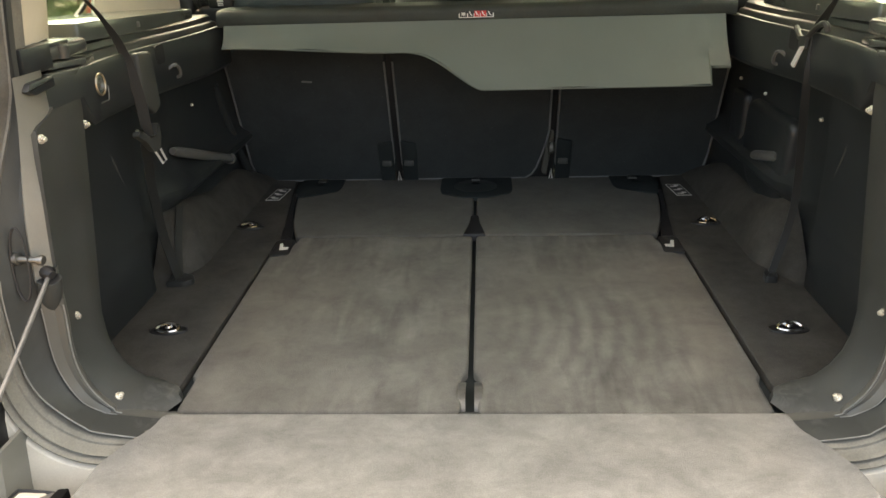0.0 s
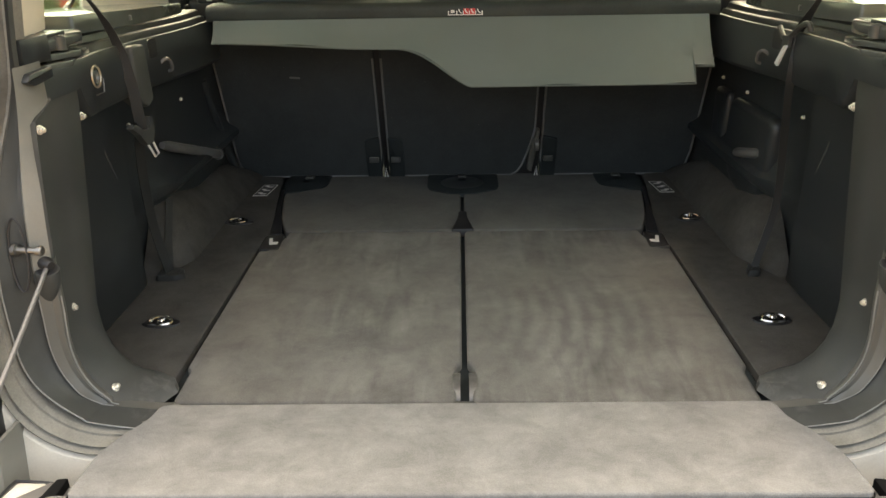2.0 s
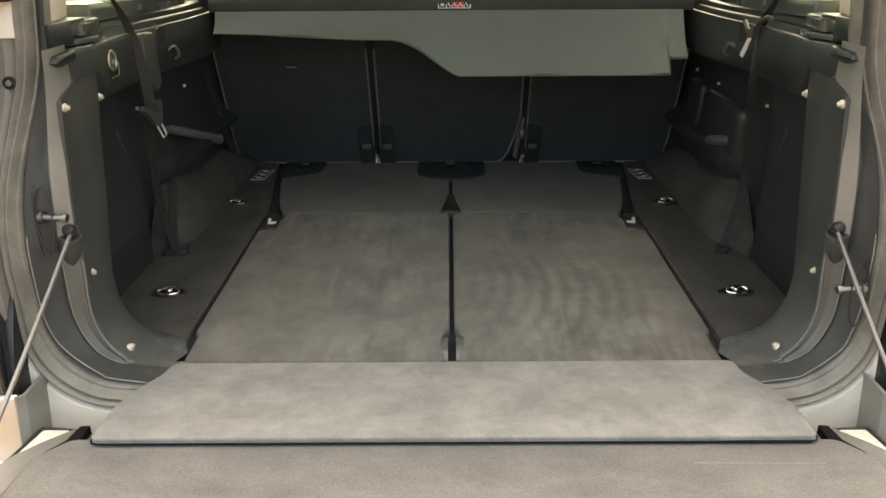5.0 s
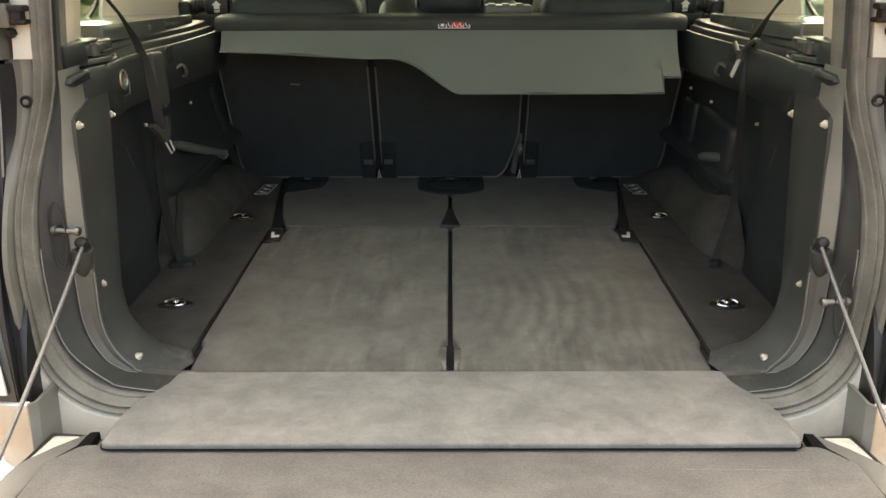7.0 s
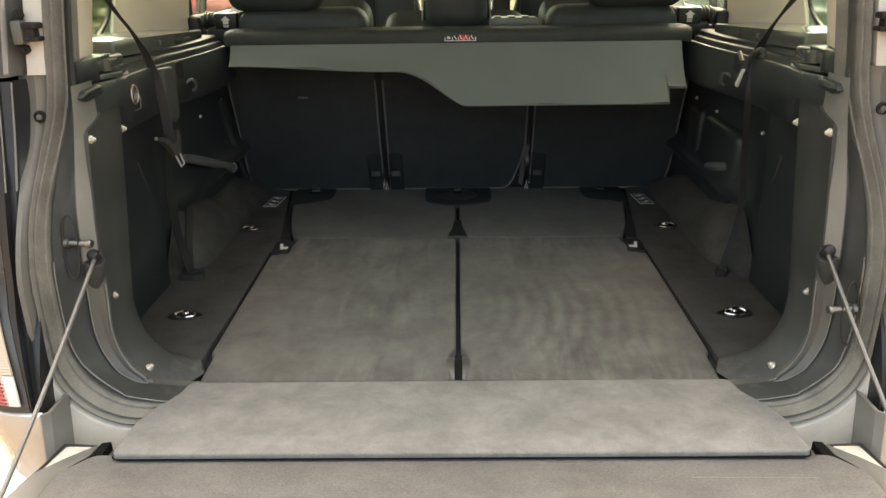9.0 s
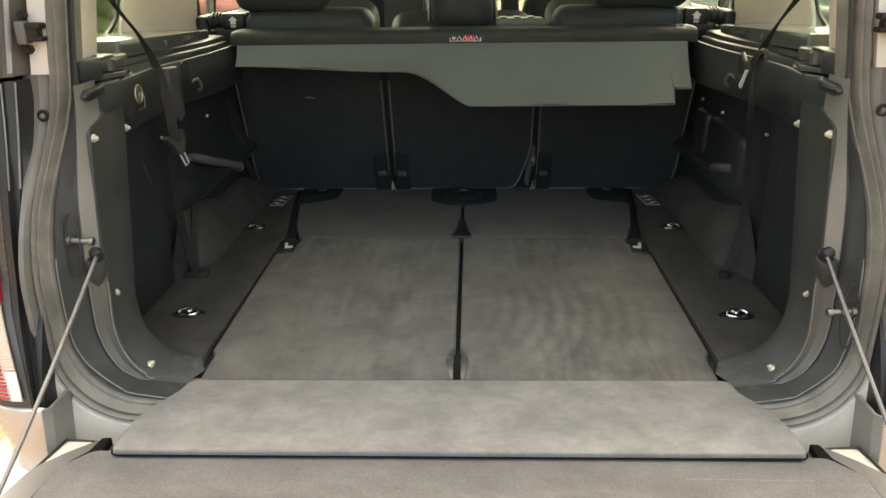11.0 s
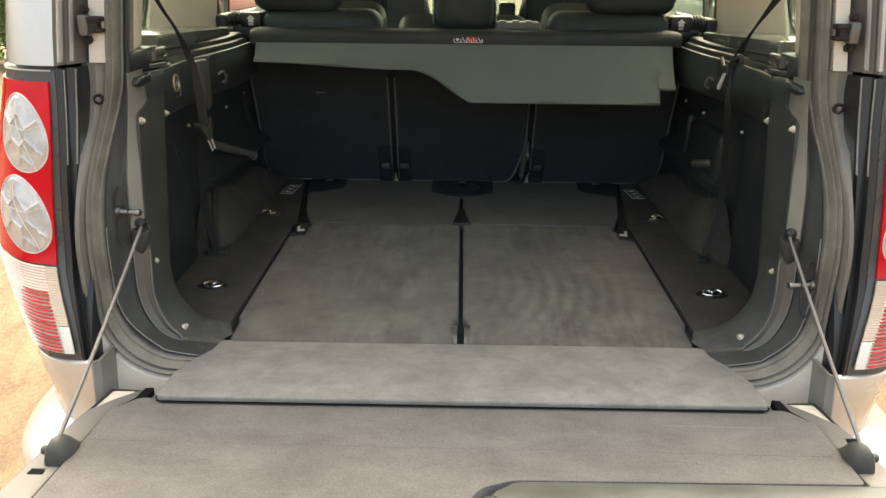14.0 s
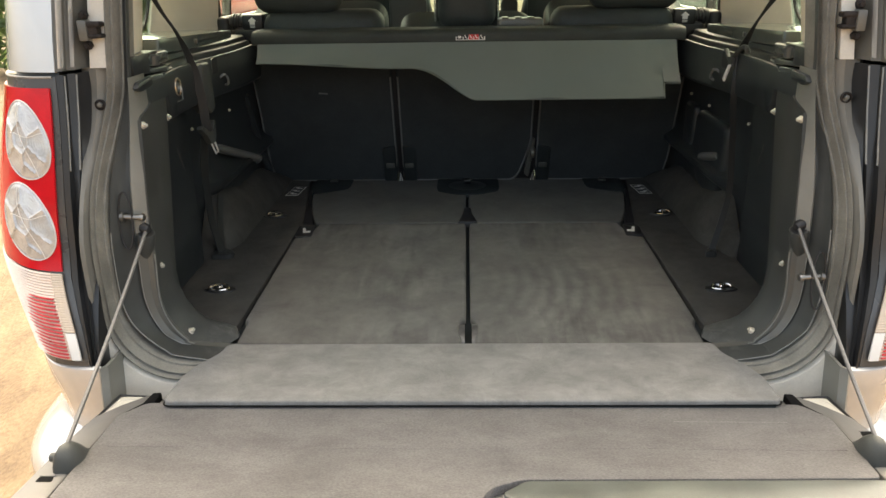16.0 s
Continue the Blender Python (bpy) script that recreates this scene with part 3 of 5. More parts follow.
    # thin pale tubes paint the highlights along the flange creases
    for line, first, last, thick in ((crest, 4, -5, 0.0011), (low_ridge, 4, -5, 0.0009), (lip, 20, -1, 0.0012)):
        part("flange_highlight", tube(bmesh.new(), [p + Vector((0, -0.002, 0.0005)) for p in line[first:last]], thick, 6), BEAD, car, "pale line painting the highlight on a flange crease")
    seal_rows = []
    for k in range(17):
        q = k / 16
        bump = 0.013 * math.sin(math.pi * q) - 0.0045 * math.cos(6 * math.pi * q)
        seal_rows.append((mixv(0.635, 0.658, q), mixv(0.749, 0.721, q), mixv(0.118, 0.125, q), mixv(0.041, 0.032, q), mixv(-0.068, -0.108, q) - bump, 0.10))
    part("door_seal", rings(s, [(0.636, 0.748, 0.118, 0.041, -0.055, 0.10), *seal_rows, (0.66, 0.718, 0.126, 0.032, -0.088, 0.10)]), RUBBER, car, "thick grey rubber seal round the boot aperture")
    jamb_rows = [(0.652, 0.724, 0.122, 0.037, -0.095, 0.10), (0.660, 0.716, 0.122, 0.02, -0.112, 0.10), (0.662, 0.69, 0.06, 0.006, -0.122, 0.115), (0.668, 0.62, 0.02, 0.0, -0.126, 0.12)]
    part("jamb", rings(s, jamb_rows, inner=0.0, top=0.845), JAMB, car, "painted metal door jamb")
    part("upper_jamb", rings(s, jamb_rows, top=1.28, low=0.845), JAMBGREY, car, "grey plastic upper door jamb")
    inset = 0.008 if s < 0 else 0.013
    part("pillar_edge", loft(bmesh.new(), [[(s * (x - 0.09 * (z - 1.28)), y + 0.1 * (z - 1.28), z) for x, y in ((0.660 - inset, 0.03), (0.657 - inset, -0.014), (0.622, -0.012), (0.622, 0.02))] for z in (1.280, 1.4, 1.6, 1.8)]), JAMB, car, "pale painted pillar edge")
    # bump stop and upper hinge
    stop = part("bump_stop", turned(bmesh.new(), (s * 0.639, -0.018, 1.218), (0, -1, 0), [(0, 0.0095), (0.0035, 0.0095), (0.004, 0.0085), (0.004, 0.0072), (0.001, 0.007)], 18), RUST, car, "dark threaded bump stop socket")
    part("stop_bolt", turned(bmesh.new(), (s * 0.639, -0.019, 1.218), (0, -1, 0), [(0, 0.0045), (0.004, 0.0045), (0.0046, 0.0035), (0.0052, 0.0042), (0.0058, 0.003)], 10), FLANGE, stop)
    hinge = part("hinge", rbox((s * (0.644 - inset), -0.030, 1.326), (s * (0.660 - inset), -0.010, 1.360), 0.003), FLANGE, car, "dark steel tailgate hinge bracket")
    part("hinge_arm", rbox((s * (0.622 - inset), -0.028, 1.348), (s * (0.648 - inset), -0.006, 1.357), 0.003), RUST, hinge)
    part("hinge_arm", rbox((s * (0.622 - inset), -0.028, 1.330), (s * (0.648 - inset), -0.006, 1.337), 0.003), RUST, hinge)
    part("hinge_arm", rbox((s * (0.628 - inset), -0.026, 1.330), (s * (0.648 - inset), -0.008, 1.356), 0.003), RUST, hinge)
    for z in (1.318, 1.368):
        part("bolt", turned(bmesh.new(), (s * (0.652 - inset), -0.010, z), (0, -1, 0), [(0, 0.0075), (0.008, 0.0075), (0.009, 0.0045), (0.013, 0.0045)], 6), RUST, hinge, "rusty bolt")
    # bumper corner
    bm = bmesh.new()
    rows = []
    for z, off in ((0.784, -0.002), (0.780, 0.004), (0.774, 0.006), (0.74, 0.002), (0.70, -0.007), (0.665, -0.013), (0.643, -0.014), (0.637, -0.008), (0.629, 0.006), (0.618, 0.026), (0.605, 0.044), (0.592, 0.056), (0.576, 0.063), (0.545, 0.064), (0.50, 0.05), (0.42, 0.01)):
        rows.append([corner(s, i / 16, z, off, xi=0.648) for i in range(17)])
    loft(bm, rows, thick=0.008)
    part("bumper_corner", bm, PAINT, car, "silver painted bumper corner")
    part("bumper_end", loft(bmesh.new(), [[(s * x, y, z) for x, y in ((0.640, -0.105), (0.640, -0.165 - o), (0.648, -0.175 - o))] for z, o in ((0.785, 0), (0.705, 0.012), (0.66, 0.05), (0.5, 0.055))], thick=0.006), APERTURE, car)
part("bumper_middle", rbox((-0.672, -0.235, 0.42), (0.672, -0.10, 0.655), 0.02, 3), PAINT, car)
part("roof", rbox((-0.72, -0.05, 1.78), (0.72, 2.6, 1.84), 0.03, 3), PAINT, car)
part("bonnet", rbox((-0.84, 2.95, 0.45), (0.84, 4.0, 1.05), 0.08, 3), PAINT, car)
part("dashboard", rbox((-0.80, 2.7, 0.45), (0.80, 2.96, 1.15), 0.03), BLACK, car)
bm = bmesh.new()
loft(bm, [[(x, mixv(2.96, 2.55, k), mixv(1.05, 1.79, k)) for x in (-0.74, 0.0, 0.74)] for k in (0, 0.5, 1)], thick=0.005)
part("windscreen", bm, GLASS, car)
part("underbody", rbox((-0.82, -0.05, 0.36), (0.82, 3.4, 0.45), 0.02), BLACK, car)
for s in SIDES:
    for y in (0.75, 3.45):
        wheel = part("wheel", turned(bmesh.new(), (s * 0.62, y, 0.37), (s, 0, 0), [(0, 0.25), (0.0, 0.36), (0.02, 0.37), (0.2, 0.37), (0.225, 0.355), (0.225, 0.24)], 32), TYRE, car)
        part("rim", turned(bmesh.new(), (s * 0.80, y, 0.37), (s, 0, 0), [(0, 0.245), (0.04, 0.245), (0.03, 0.1), (0.045, 0.05)], 24), STEEL, wheel)

# strikers on the aperture
def striker(s, y, z):
    plate = part("striker_plate", tube(bmesh.new(), [(s * (0.612 + 0.012 * math.sin(a)), y - 0.002 + 0.022 * math.cos(a) * 0.3, z - 0.006 + 0.052 * math.cos(a)) for a in [2 * math.pi * k / 24 for k in range(25)]], 0.0018, 6), BLACK, car, "oval striker plate")
    part("striker_pin", turned(bmesh.new(), (s * 0.622, y + 0.005, z), (-s, -0.12, 0), [(0, 0.009), (0.006, 0.009), (0.007, 0.0048), (0.036, 0.0048), (0.037, 0.0072), (0.042, 0.0072), (0.044, 0.0055)], 14), PINSTEEL, plate, "steel striker pin")


striker(-1, -0.053, 1.022)
striker(1, -0.085, 0.916)

# ---- lower tailgate, folded down level with the floor ----
gate = part("tailgate", prism(bmesh.new(), rounded([(-0.618, -0.175), (0.618, -0.175), (0.630, -0.25), (0.640, -0.30), (0.664, -0.47), (0.06, -0.475), (0.0, -0.56), (-0.672, -0.575), (-0.640, -0.30), (-0.630, -0.25)], 0.012), flat, 0.655, 0.726, 0.008), GATETRIM, car, "lowered lower tailgate with carpeted inner face")
part("gate_carpet", prism(bmesh.new(), rounded([(-0.55, -0.217), (0.55, -0.217), (0.585, -0.258), (0.588, -0.33), (0.59, -0.412), (0.075, -0.42), (0.03, -0.44), (-0.02, -0.53), (-0.60, -0.54), (-0.594, -0.465), (-0.588, -0.33), (-0.586, -0.258)], 0.012), flat, 0.727, 0.743, 0.003), CARPET_GATE, gate, "brown-grey tailgate carpet")
part("carpet_seam", tube(bmesh.new(), [(x, -0.345 + 0.0015 * math.sin(x * 9), 0.7426) for x in np.linspace(-0.565, 0.57, 24)], 0.0012, 6), CARPET_GATE, gate)
# paler tube paints the light caught by a crease in the carpet
part("carpet_seam", tube(bmesh.new(), [(x, -0.272 + 0.001 * math.sin(x * 7), 0.7426) for x in np.linspace(0.33, 0.51, 8)], 0.0008, 6), CARPET_LIT, gate, "carpet crease with its highlight in the pale colour")
part("gate_lip", prism(bmesh.new(), rounded([(0.082, -0.4215), (0.66, -0.4135), (0.66, -0.468), (0.07, -0.472), (0.045, -0.45)], 0.01), flat, 0.726, 0.7424, 0.002), LIPTRIM, gate, "smooth greenish-grey tailgate lip")
for s in SIDES:
    end_y = -0.568 if s < 0 else -0.462
    part("gate_side_trim", prism(bmesh.new(), rounded([(s * 0.560, -0.181), (s * 0.597, -0.215), (s * 0.626, -0.25), (s * 0.637, -0.30), (s * 0.648, -0.40), (s * 0.664, end_y), (s * 0.606, end_y), (s * 0.596, -0.40), (s * 0.594, -0.347), (s * 0.588, -0.256), (s * 0.552, -0.221), (s * 0.550, -0.19)], 0.008), flat, 0.726, 0.7375, 0.004), GATETRIM, gate, "grey tailgate edge trim")
    # black wedge paints the shadow gap at the inner end of the trim
    part("corner_gap_dark", prism(bmesh.new(), rounded([(s * 0.541, -0.178), (s * 0.556, -0.180), (s * 0.561, -0.214), (s * 0.580, -0.242), (s * 0.584, -0.256), (s * 0.551, -0.222), (s * 0.541, -0.222)], 0.003), flat, 0.716, 0.7392, 0.002), PAINTED_DARK, gate)
    part("edge_gasket", tube(bmesh.new(), spline([(s * 0.566, -0.176, 0.728), (s * 0.612, -0.172, 0.728), (s * 0.621, -0.178, 0.728), (s * 0.629, -0.235, 0.728), (s * 0.638, -0.275, 0.728)], 6), 0.0022, 6), BLACK, gate, "thin black edge gasket")
    part("jamb_pad", prism(bmesh.new(), rounded([(s * 0.572, -0.178), (s * 0.614, -0.177), (s * 0.624, -0.238), (s * 0.598, -0.213)], 0.006), flat, 0.7265, 0.7295, 0.001), JAMB, gate, "pale painted corner plate")
    part("plate_bead", tube(bmesh.new(), spline([(s * 0.578, -0.186, 0.7296), (s * 0.602, -0.188, 0.7296), (s * 0.613, -0.196, 0.7296), (s * 0.618, -0.218, 0.7296)], 5), 0.0016, 6), JAMB, gate)
    hole_y = -0.415 if s < 0 else -0.29
    hx = 0.624 if s < 0 else 0.628
    slot_y = hole_y - (0.004 if s < 0 else 0.006)
    # no hole is cut: a flat black plate paints the slot's shade
    part("latch_slot_dark", prism(bmesh.new(), rounded([(s * (hx - 0.013), slot_y - 0.006), (s * (hx + 0.012), slot_y - 0.006), (s * (hx + 0.010), slot_y + 0.006), (s * (hx - 0.011), slot_y + 0.006)], 0.003), flat, 0.7372, 0.7382, 0), PAINTED_DARK, gate, "flat black plate for the shade inside the latch slot")
    part("slot_lip", tube(bmesh.new(), [(s * (hx + u), slot_y + 0.0075, 0.7378) for u in (-0.012, 0.0, 0.011)], 0.0011, 6), GATETRIM, gate)
    ky = -0.392 if s < 0 else -0.366
    hood = bmesh.new()
    rows = []
    for q, hh, ww in ((0.0, 0.004, 0.010), (0.03, 0.026, 0.0155), (0.12, 0.037, 0.020), (0.3, 0.043, 0.0225), (0.48, 0.041, 0.0215), (0.64, 0.031, 0.018), (0.78, 0.019, 0.0135), (0.9, 0.010, 0.009), (1.0, 0.003, 0.004)):
        rows.append([(s * (0.607 - 0.012 * q) + 0.82 * ww * math.cos(a), ky - 0.014 + 0.064 * q, 0.734 + hh * max(0.0, math.sin(a)) ** 0.8) for a in [math.pi * k / 14 for k in range(15)]])
    knob = part("cable_cover", loft(hood, rows, thick=0.002), PLASTIC, gate, "dark hooded cable end cover")
    part("cover_pin", turned(bmesh.new(), (s * 0.612, ky, 0.757), (s, 0, 0), [(0, 0.007), (0.012, 0.007), (0.014, 0.005)], 10), PLASTIC, knob)
    # steel stay cable with its upper anchor cup
    top, low = Vector((s * 0.584, -0.045, 0.992)), Vector((s * 0.603, ky + 0.01, 0.772))
    cable = part("stay_cable", tube(bmesh.new(), [top.lerp(low, k / 8) - Vector((0, 0, 0.006 * math.sin(math.pi * k / 8))) for k in range(9)], 0.0034, 8), CABLE, car, "sleeved steel tailgate stay cable")
    part("cable_eye", turned(bmesh.new(), top + Vector((s * 0.012, 0.012, 0.006)), (-s, -0.5, -0.2), [(0, 0.010), (0.014, 0.010), (0.02, 0.006)], 12), BLACK, cable)
    part("cable_cup", turned(bmesh.new(), (s * 0.592, -0.034, 0.968), (-s * 0.25, -0.25, 1), [(-0.034, 0.009), (-0.02, 0.014), (0.0, 0.017), (0.018, 0.017), (0.022, 0.016), (0.022, 0.013)], 18), PLASTIC, cable, "grey plastic anchor cup")
    # black disc closes the cup and paints the shade inside it
    part("cup_dark_disc", turned(bmesh.new(), Vector((s * 0.592, -0.034, 0.968)) + Vector((-s * 0.25, -0.25, 1)).normalized() * 0.0215, (-s * 0.25, -0.25, 1), [(0, 0.0135), (0.001, 0.0135), (0.0012, 0.006)], 16), BLACK, cable)

# ---- boot lining ----
bm = rbox((-0.70, -0.012, 0.70), (0.70, 1.55, 0.733), 0.004)
solo("floor", bm, SHADE, "black underlay of the load floor showing in the gaps", "floor", "structure")


def carpet_board(name, outline, parent, mat_, top=F, thick=0.018, r=0.006, label=""):
    bm = bmesh.new()
    prism(bm, rounded(outline, 0.012), flat, top - thick, top, r, 3)
    return part(name, bm, mat_, parent, label)


for s in SIDES:
    seat = thing("folded_seat", (s * 0.23, 0.5, F - 0.018), "folded third-row seat with charcoal carpeted back forming the floor", "folded seat", "folded third-row seats")
    carpet_board("backrest_board", [(s * 0.0045, 0.105), (s * 0.0045, 0.716), (s * 0.424, 0.716), (s * 0.424, 0.69), (s * 0.448, 0.60), (s * 0.470, 0.60), (s * 0.466, 0.09), (s * 0.457, 0.08), (s * 0.455, -0.015), (s * 0.013, -0.015), (s * 0.015, 0.09)], seat, CARPET_FLOOR)
    carpet_board("seat_board", [(s * 0.004, 0.725), (s * 0.004, 1.20), (s * 0.522, 1.20), (s * 0.492, 0.97), (s * 0.466, 0.82), (s * 0.436, 0.725)], seat, CARPET_FAR_SHADED, top=F - 0.001)
    # metal hinge cheek at the end of the slot
    cheek = bmesh.new()
    loft(cheek, [[(s * x, 0.045 + 0.042 * math.cos(a), 0.728 + 0.026 * math.sin(a)) for a in [math.pi * k / 12 for k in range(13)]] for x in (0.007, 0.0195)], thick=0.002)
    part("hinge_cheek", cheek, CHEEK, seat, "rounded grey hinge cheek")
    # release pocket with a white seat mark
    pocket = part("release_pocket", prism(bmesh.new(), rounded([(s * 0.425, 0.602), (s * 0.472, 0.602), (s * 0.474, 0.69), (s * 0.43, 0.70)], 0.01), flat, 0.735, 0.7525, 0.003), BLACK, seat, "black release pocket")
    part("seat_mark", prism(bmesh.new(), [(s * 0.434, 0.632), (s * 0.452, 0.628), (s * 0.460, 0.667), (s * 0.453, 0.670), (s * 0.447, 0.645), (s * 0.434, 0.645)], flat, 0.7525, 0.7533), WHITE, pocket, "white seat mark")
    strap = spline([(s * 0.452, 0.695, 0.752), (s * 0.47, 0.80, 0.750), (s * 0.492, 0.93, 0.752), (s * 0.505, 1.03, 0.756)], 5)
    part("pull_strap", band(bmesh.new(), strap, [0.026 - 0.018 * smooth(2, 10, i) for i in range(len(strap))], (1, 0, 0), 0.004), BLACK, seat, "black pull strap")

slot = solo("slot_guide", prism(bmesh.new(), rounded([(-0.028, 0.715), (0.028, 0.715), (0.012, 0.80), (0.010, 0.85), (-0.010, 0.85), (-0.012, 0.80)], 0.006), flat, 0.735, 0.7545, 0.003), BLACK, "black plastic belt guide between the folded seats", "belt guide")
for xm, label in ((0.0, "black plastic floor pocket under the middle seat"), (-0.45, "black plastic floor pocket under the outer seat"), (0.45, "black plastic floor pocket under the outer seat")):
    sx = -1 if xm < 0 else 1
    if xm:
        outline = [(sx * 0.388, 1.10), (sx * 0.395, 1.07), (sx * 0.475, 1.022), (sx * 0.506, 1.018), (sx * 0.514, 1.06), (sx * 0.514, 1.185), (sx * 0.388, 1.185)]
    else:
        outline = [(-0.100, 1.07), (-0.093, 1.036), (-0.035, 1.0), (0.035, 1.0), (0.097, 1.036), (0.104, 1.07), (0.104, 1.185), (-0.100, 1.185)]
    pocket = thing("floor_pocket", (xm, 1.09, F), label, "floor pocket", "floor pockets")
    part("surround", prism(bmesh.new(), rounded(outline, 0.012), flat, 0.74, 0.7518, 0.0008), SHADE, pocket)
    bowl = [[(xm + q * 0.062 * math.cos(a), 1.098 + q * 0.058 * math.sin(a), 0.7522 + 0.010 * (1 - q)) for a in [2 * math.pi * k / 24 for k in range(24)]] for q in (1.0, 0.9, 0.6, 0.2)]
    part("cup", loft(bmesh.new(), bowl, close=True), TRIM if not xm else SHADE, pocket)
    part("catch", rbox((xm - 0.012, 1.135, 0.7515), (xm + 0.012, 1.16, 0.760), 0.002), PLASTIC, pocket)


def arch_row(s, y):
    """The side carpet at y: flat strip, then the wheel-arch hump up to the wall."""
    rise = 0.125 * smooth(0.43, 0.58, y) * (1 - 0.34 * smooth(0.62, 0.85, y)) * (1 - smooth(1.0, 1.3, y))
    inner = mixv(0.648, 0.598, smooth(0.42, 0.56, y))
    edge = (0.474 if y < 0.6 else mixv(0.474, 0.464, smooth(0.6, 0.7, y))) + 0.15 * max(0.0, min(y, 1.2) - 0.70)
    pts = [(s * (edge), y, F - 0.016), (s * (edge + 0.002), y, F - 0.003), (s * (edge + 0.006), y, F), (s * mixv(edge, inner, 0.5), y, F + 0.001), (s * inner, y, F + 0.002)]
    for k in range(1, 11):
        a = math.pi / 2 * k / 10
        pts.append((s * mixv(inner, 0.682, (1 - math.cos(a)) ** 0.8), y, F + 0.002 + rise * math.sin(a) ** 1.25))
    return pts


for s in SIDES:
    bm = bmesh.new()
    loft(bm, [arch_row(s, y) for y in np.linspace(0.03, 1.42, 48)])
    lining = solo("side_carpet", bm, CARPET_SIDE_SHADED, "charcoal carpet strip moulded up over the wheel arch", "carpet", "structure")

    trim = thing("side_trim", (s * 0.64, 0.5, F), "black plastic boot side lining with ledge and screws", "side trim", "boot side linings")
    # back wall of the recess
    bm = bmesh.new()
    rows = []
    for y in np.linspace(0.10, 1.45, 28):
        out = mixv(0.650, 0.692, smooth(0.425, 0.45, y)) - 0.02 * smooth(0.52, 0.62, y)
        shoulder = 0.035 * smooth(0.5, 0.62, y)
        rows.append([(s * 0.695, y, 0.70), (s * out, y, 0.76), (s * out, y, 0.84), (s * (out - 0.004), y, 0.872), (s * (out - shoulder * 0.6), y, 0.885), (s * (out - shoulder), y, 0.90),
                     (s * (out - shoulder), y, 0.915), (s * (out - shoulder * 0.4), y, 0.93), (s * out, y, 0.96), (s * out, y, 1.05), (s * (out - 0.006), y, 1.10), (s * out, y, 1.16)])
    loft(bm, rows)
    part("wall_panel", bm, TRIM, trim)
    # upright pillar panel with a foot on the floor
    bm = bmesh.new()
    rows = []
    for z, x, yf, yr in ((1.21, 0.590, 0.172, 0), (1.206, 0.590, 0.171, 0), (1.197, 0.590, 0.17, 0), (1.188, 0.589, 0.168, 0), (1.165, 0.589, 0.163, -0.028), (1.10, 0.589, 0.148, -0.03), (1.0, 0.589, 0.126, -0.032), (0.92, 0.588, 0.105, -0.033),
                         (0.87, 0.586, 0.09, -0.034), (0.835, 0.578, 0.08, -0.036), (0.81, 0.566, 0.073, -0.04), (0.79, 0.549, 0.067, -0.046), (0.775, 0.530, 0.063, -0.052), (0.764, 0.508, 0.061, -0.06), (0.759, 0.485, 0.06, -0.066), (0.757, 0.462, 0.05, -0.07), (0.745, 0.458, 0.048, -0.072)):
        back = min(0.69, x + 0.09)
        dz = max(0.0, 0.845 - z)
        rim = 0.485 + math.sqrt(max(0.0, 0.01 - dz * dz)) if dz < 0.0995 else 0.485 - (dz - 0.0995)
        rim = max(rim, x - 0.006)
        foot = smooth(0.785, 0.757, z)
        yb = mixv(-0.028 + 0.035 * smooth(0.96, 1.27, z) - 0.004 * foot, 0.054, smooth(1.186, 1.207, z))
        rows.append([(s * (rim + 0.004), yb, z), (s * (rim - 0.001), yb + 0.006, z), (s * mixv(rim, x, 0.5), max(0.0, yb + 0.014) if foot == 0 else mixv(0.0, -0.008, foot), z), (s * x, mixv(0.0, yf, 0.45), z), (s * (x + 0.002), yf - 0.016, z), (s * (x + 0.008), yf - 0.004, z),
                     (s * (x + 0.024), yf + 0.006, z), (s * back, yf + 0.045, z - (0.02 if z < 0.8 else 0))])
    loft(bm, rows)
    part("pillar_panel", bm, PLASTIC, trim, "charcoal pillar panel")
    # upper rail and ledge
    bm = bmesh.new()
    rows = []
    for y in np.linspace(0.055, 0.93, 44):
        far = mixv(0.64, 0.85, smooth(0.12, 0.25, y))
        low = mixv(1.196, 1.15, smooth(0.165, 0.185, y)) - 0.02 * smooth(0.35, 0.85, y)
        face = mixv(0.5868, 0.594, smooth(0.14, 0.28, y)) + 0.008 * smooth(0.5, 0.9, y)
        crest = mixv(1.247, 1.234, smooth(0.25, 0.85, y))
        rows.append([(s * min(far, 0.69), y, low + 0.004), (s * 0.62, y, low), (s * (face + 0.010), y, low + 0.002), (s * (face + 0.003), y, low + 0.010), (s * face, y, 1.205), (s * (face + 0.001), y, crest - 0.008),
                     (s * (face + 0.003), y, crest - 0.001), (s * (face + 0.007), y, crest), (s * (face + 0.012), y, crest - 0.001), (s * (face + 0.0135), y, crest - 0.010), (s * (face + 0.022), y, crest - 0.013), (s * min(far - 0.016, 0.628), y, crest - 0.012), (s * min(far - 0.014, 0.632), y, crest + 0.002), (s * min(far - 0.012, 0.635), y, crest + 0.006), (s * min(far - 0.010, 0.640), y, crest + 0.006), (s * min(far - 0.008, 0.643), y, crest + 0.008), (s * min(far - 0.006, 0.646), y, crest + 0.018), (s * min(far - 0.003, 0.652), y, crest + 0.022), (s * far, y, crest + 0.022)])
    loft(bm, rows)
    part("upper_rail", bm, TRIM, trim, "black plastic upper rail and ledge")
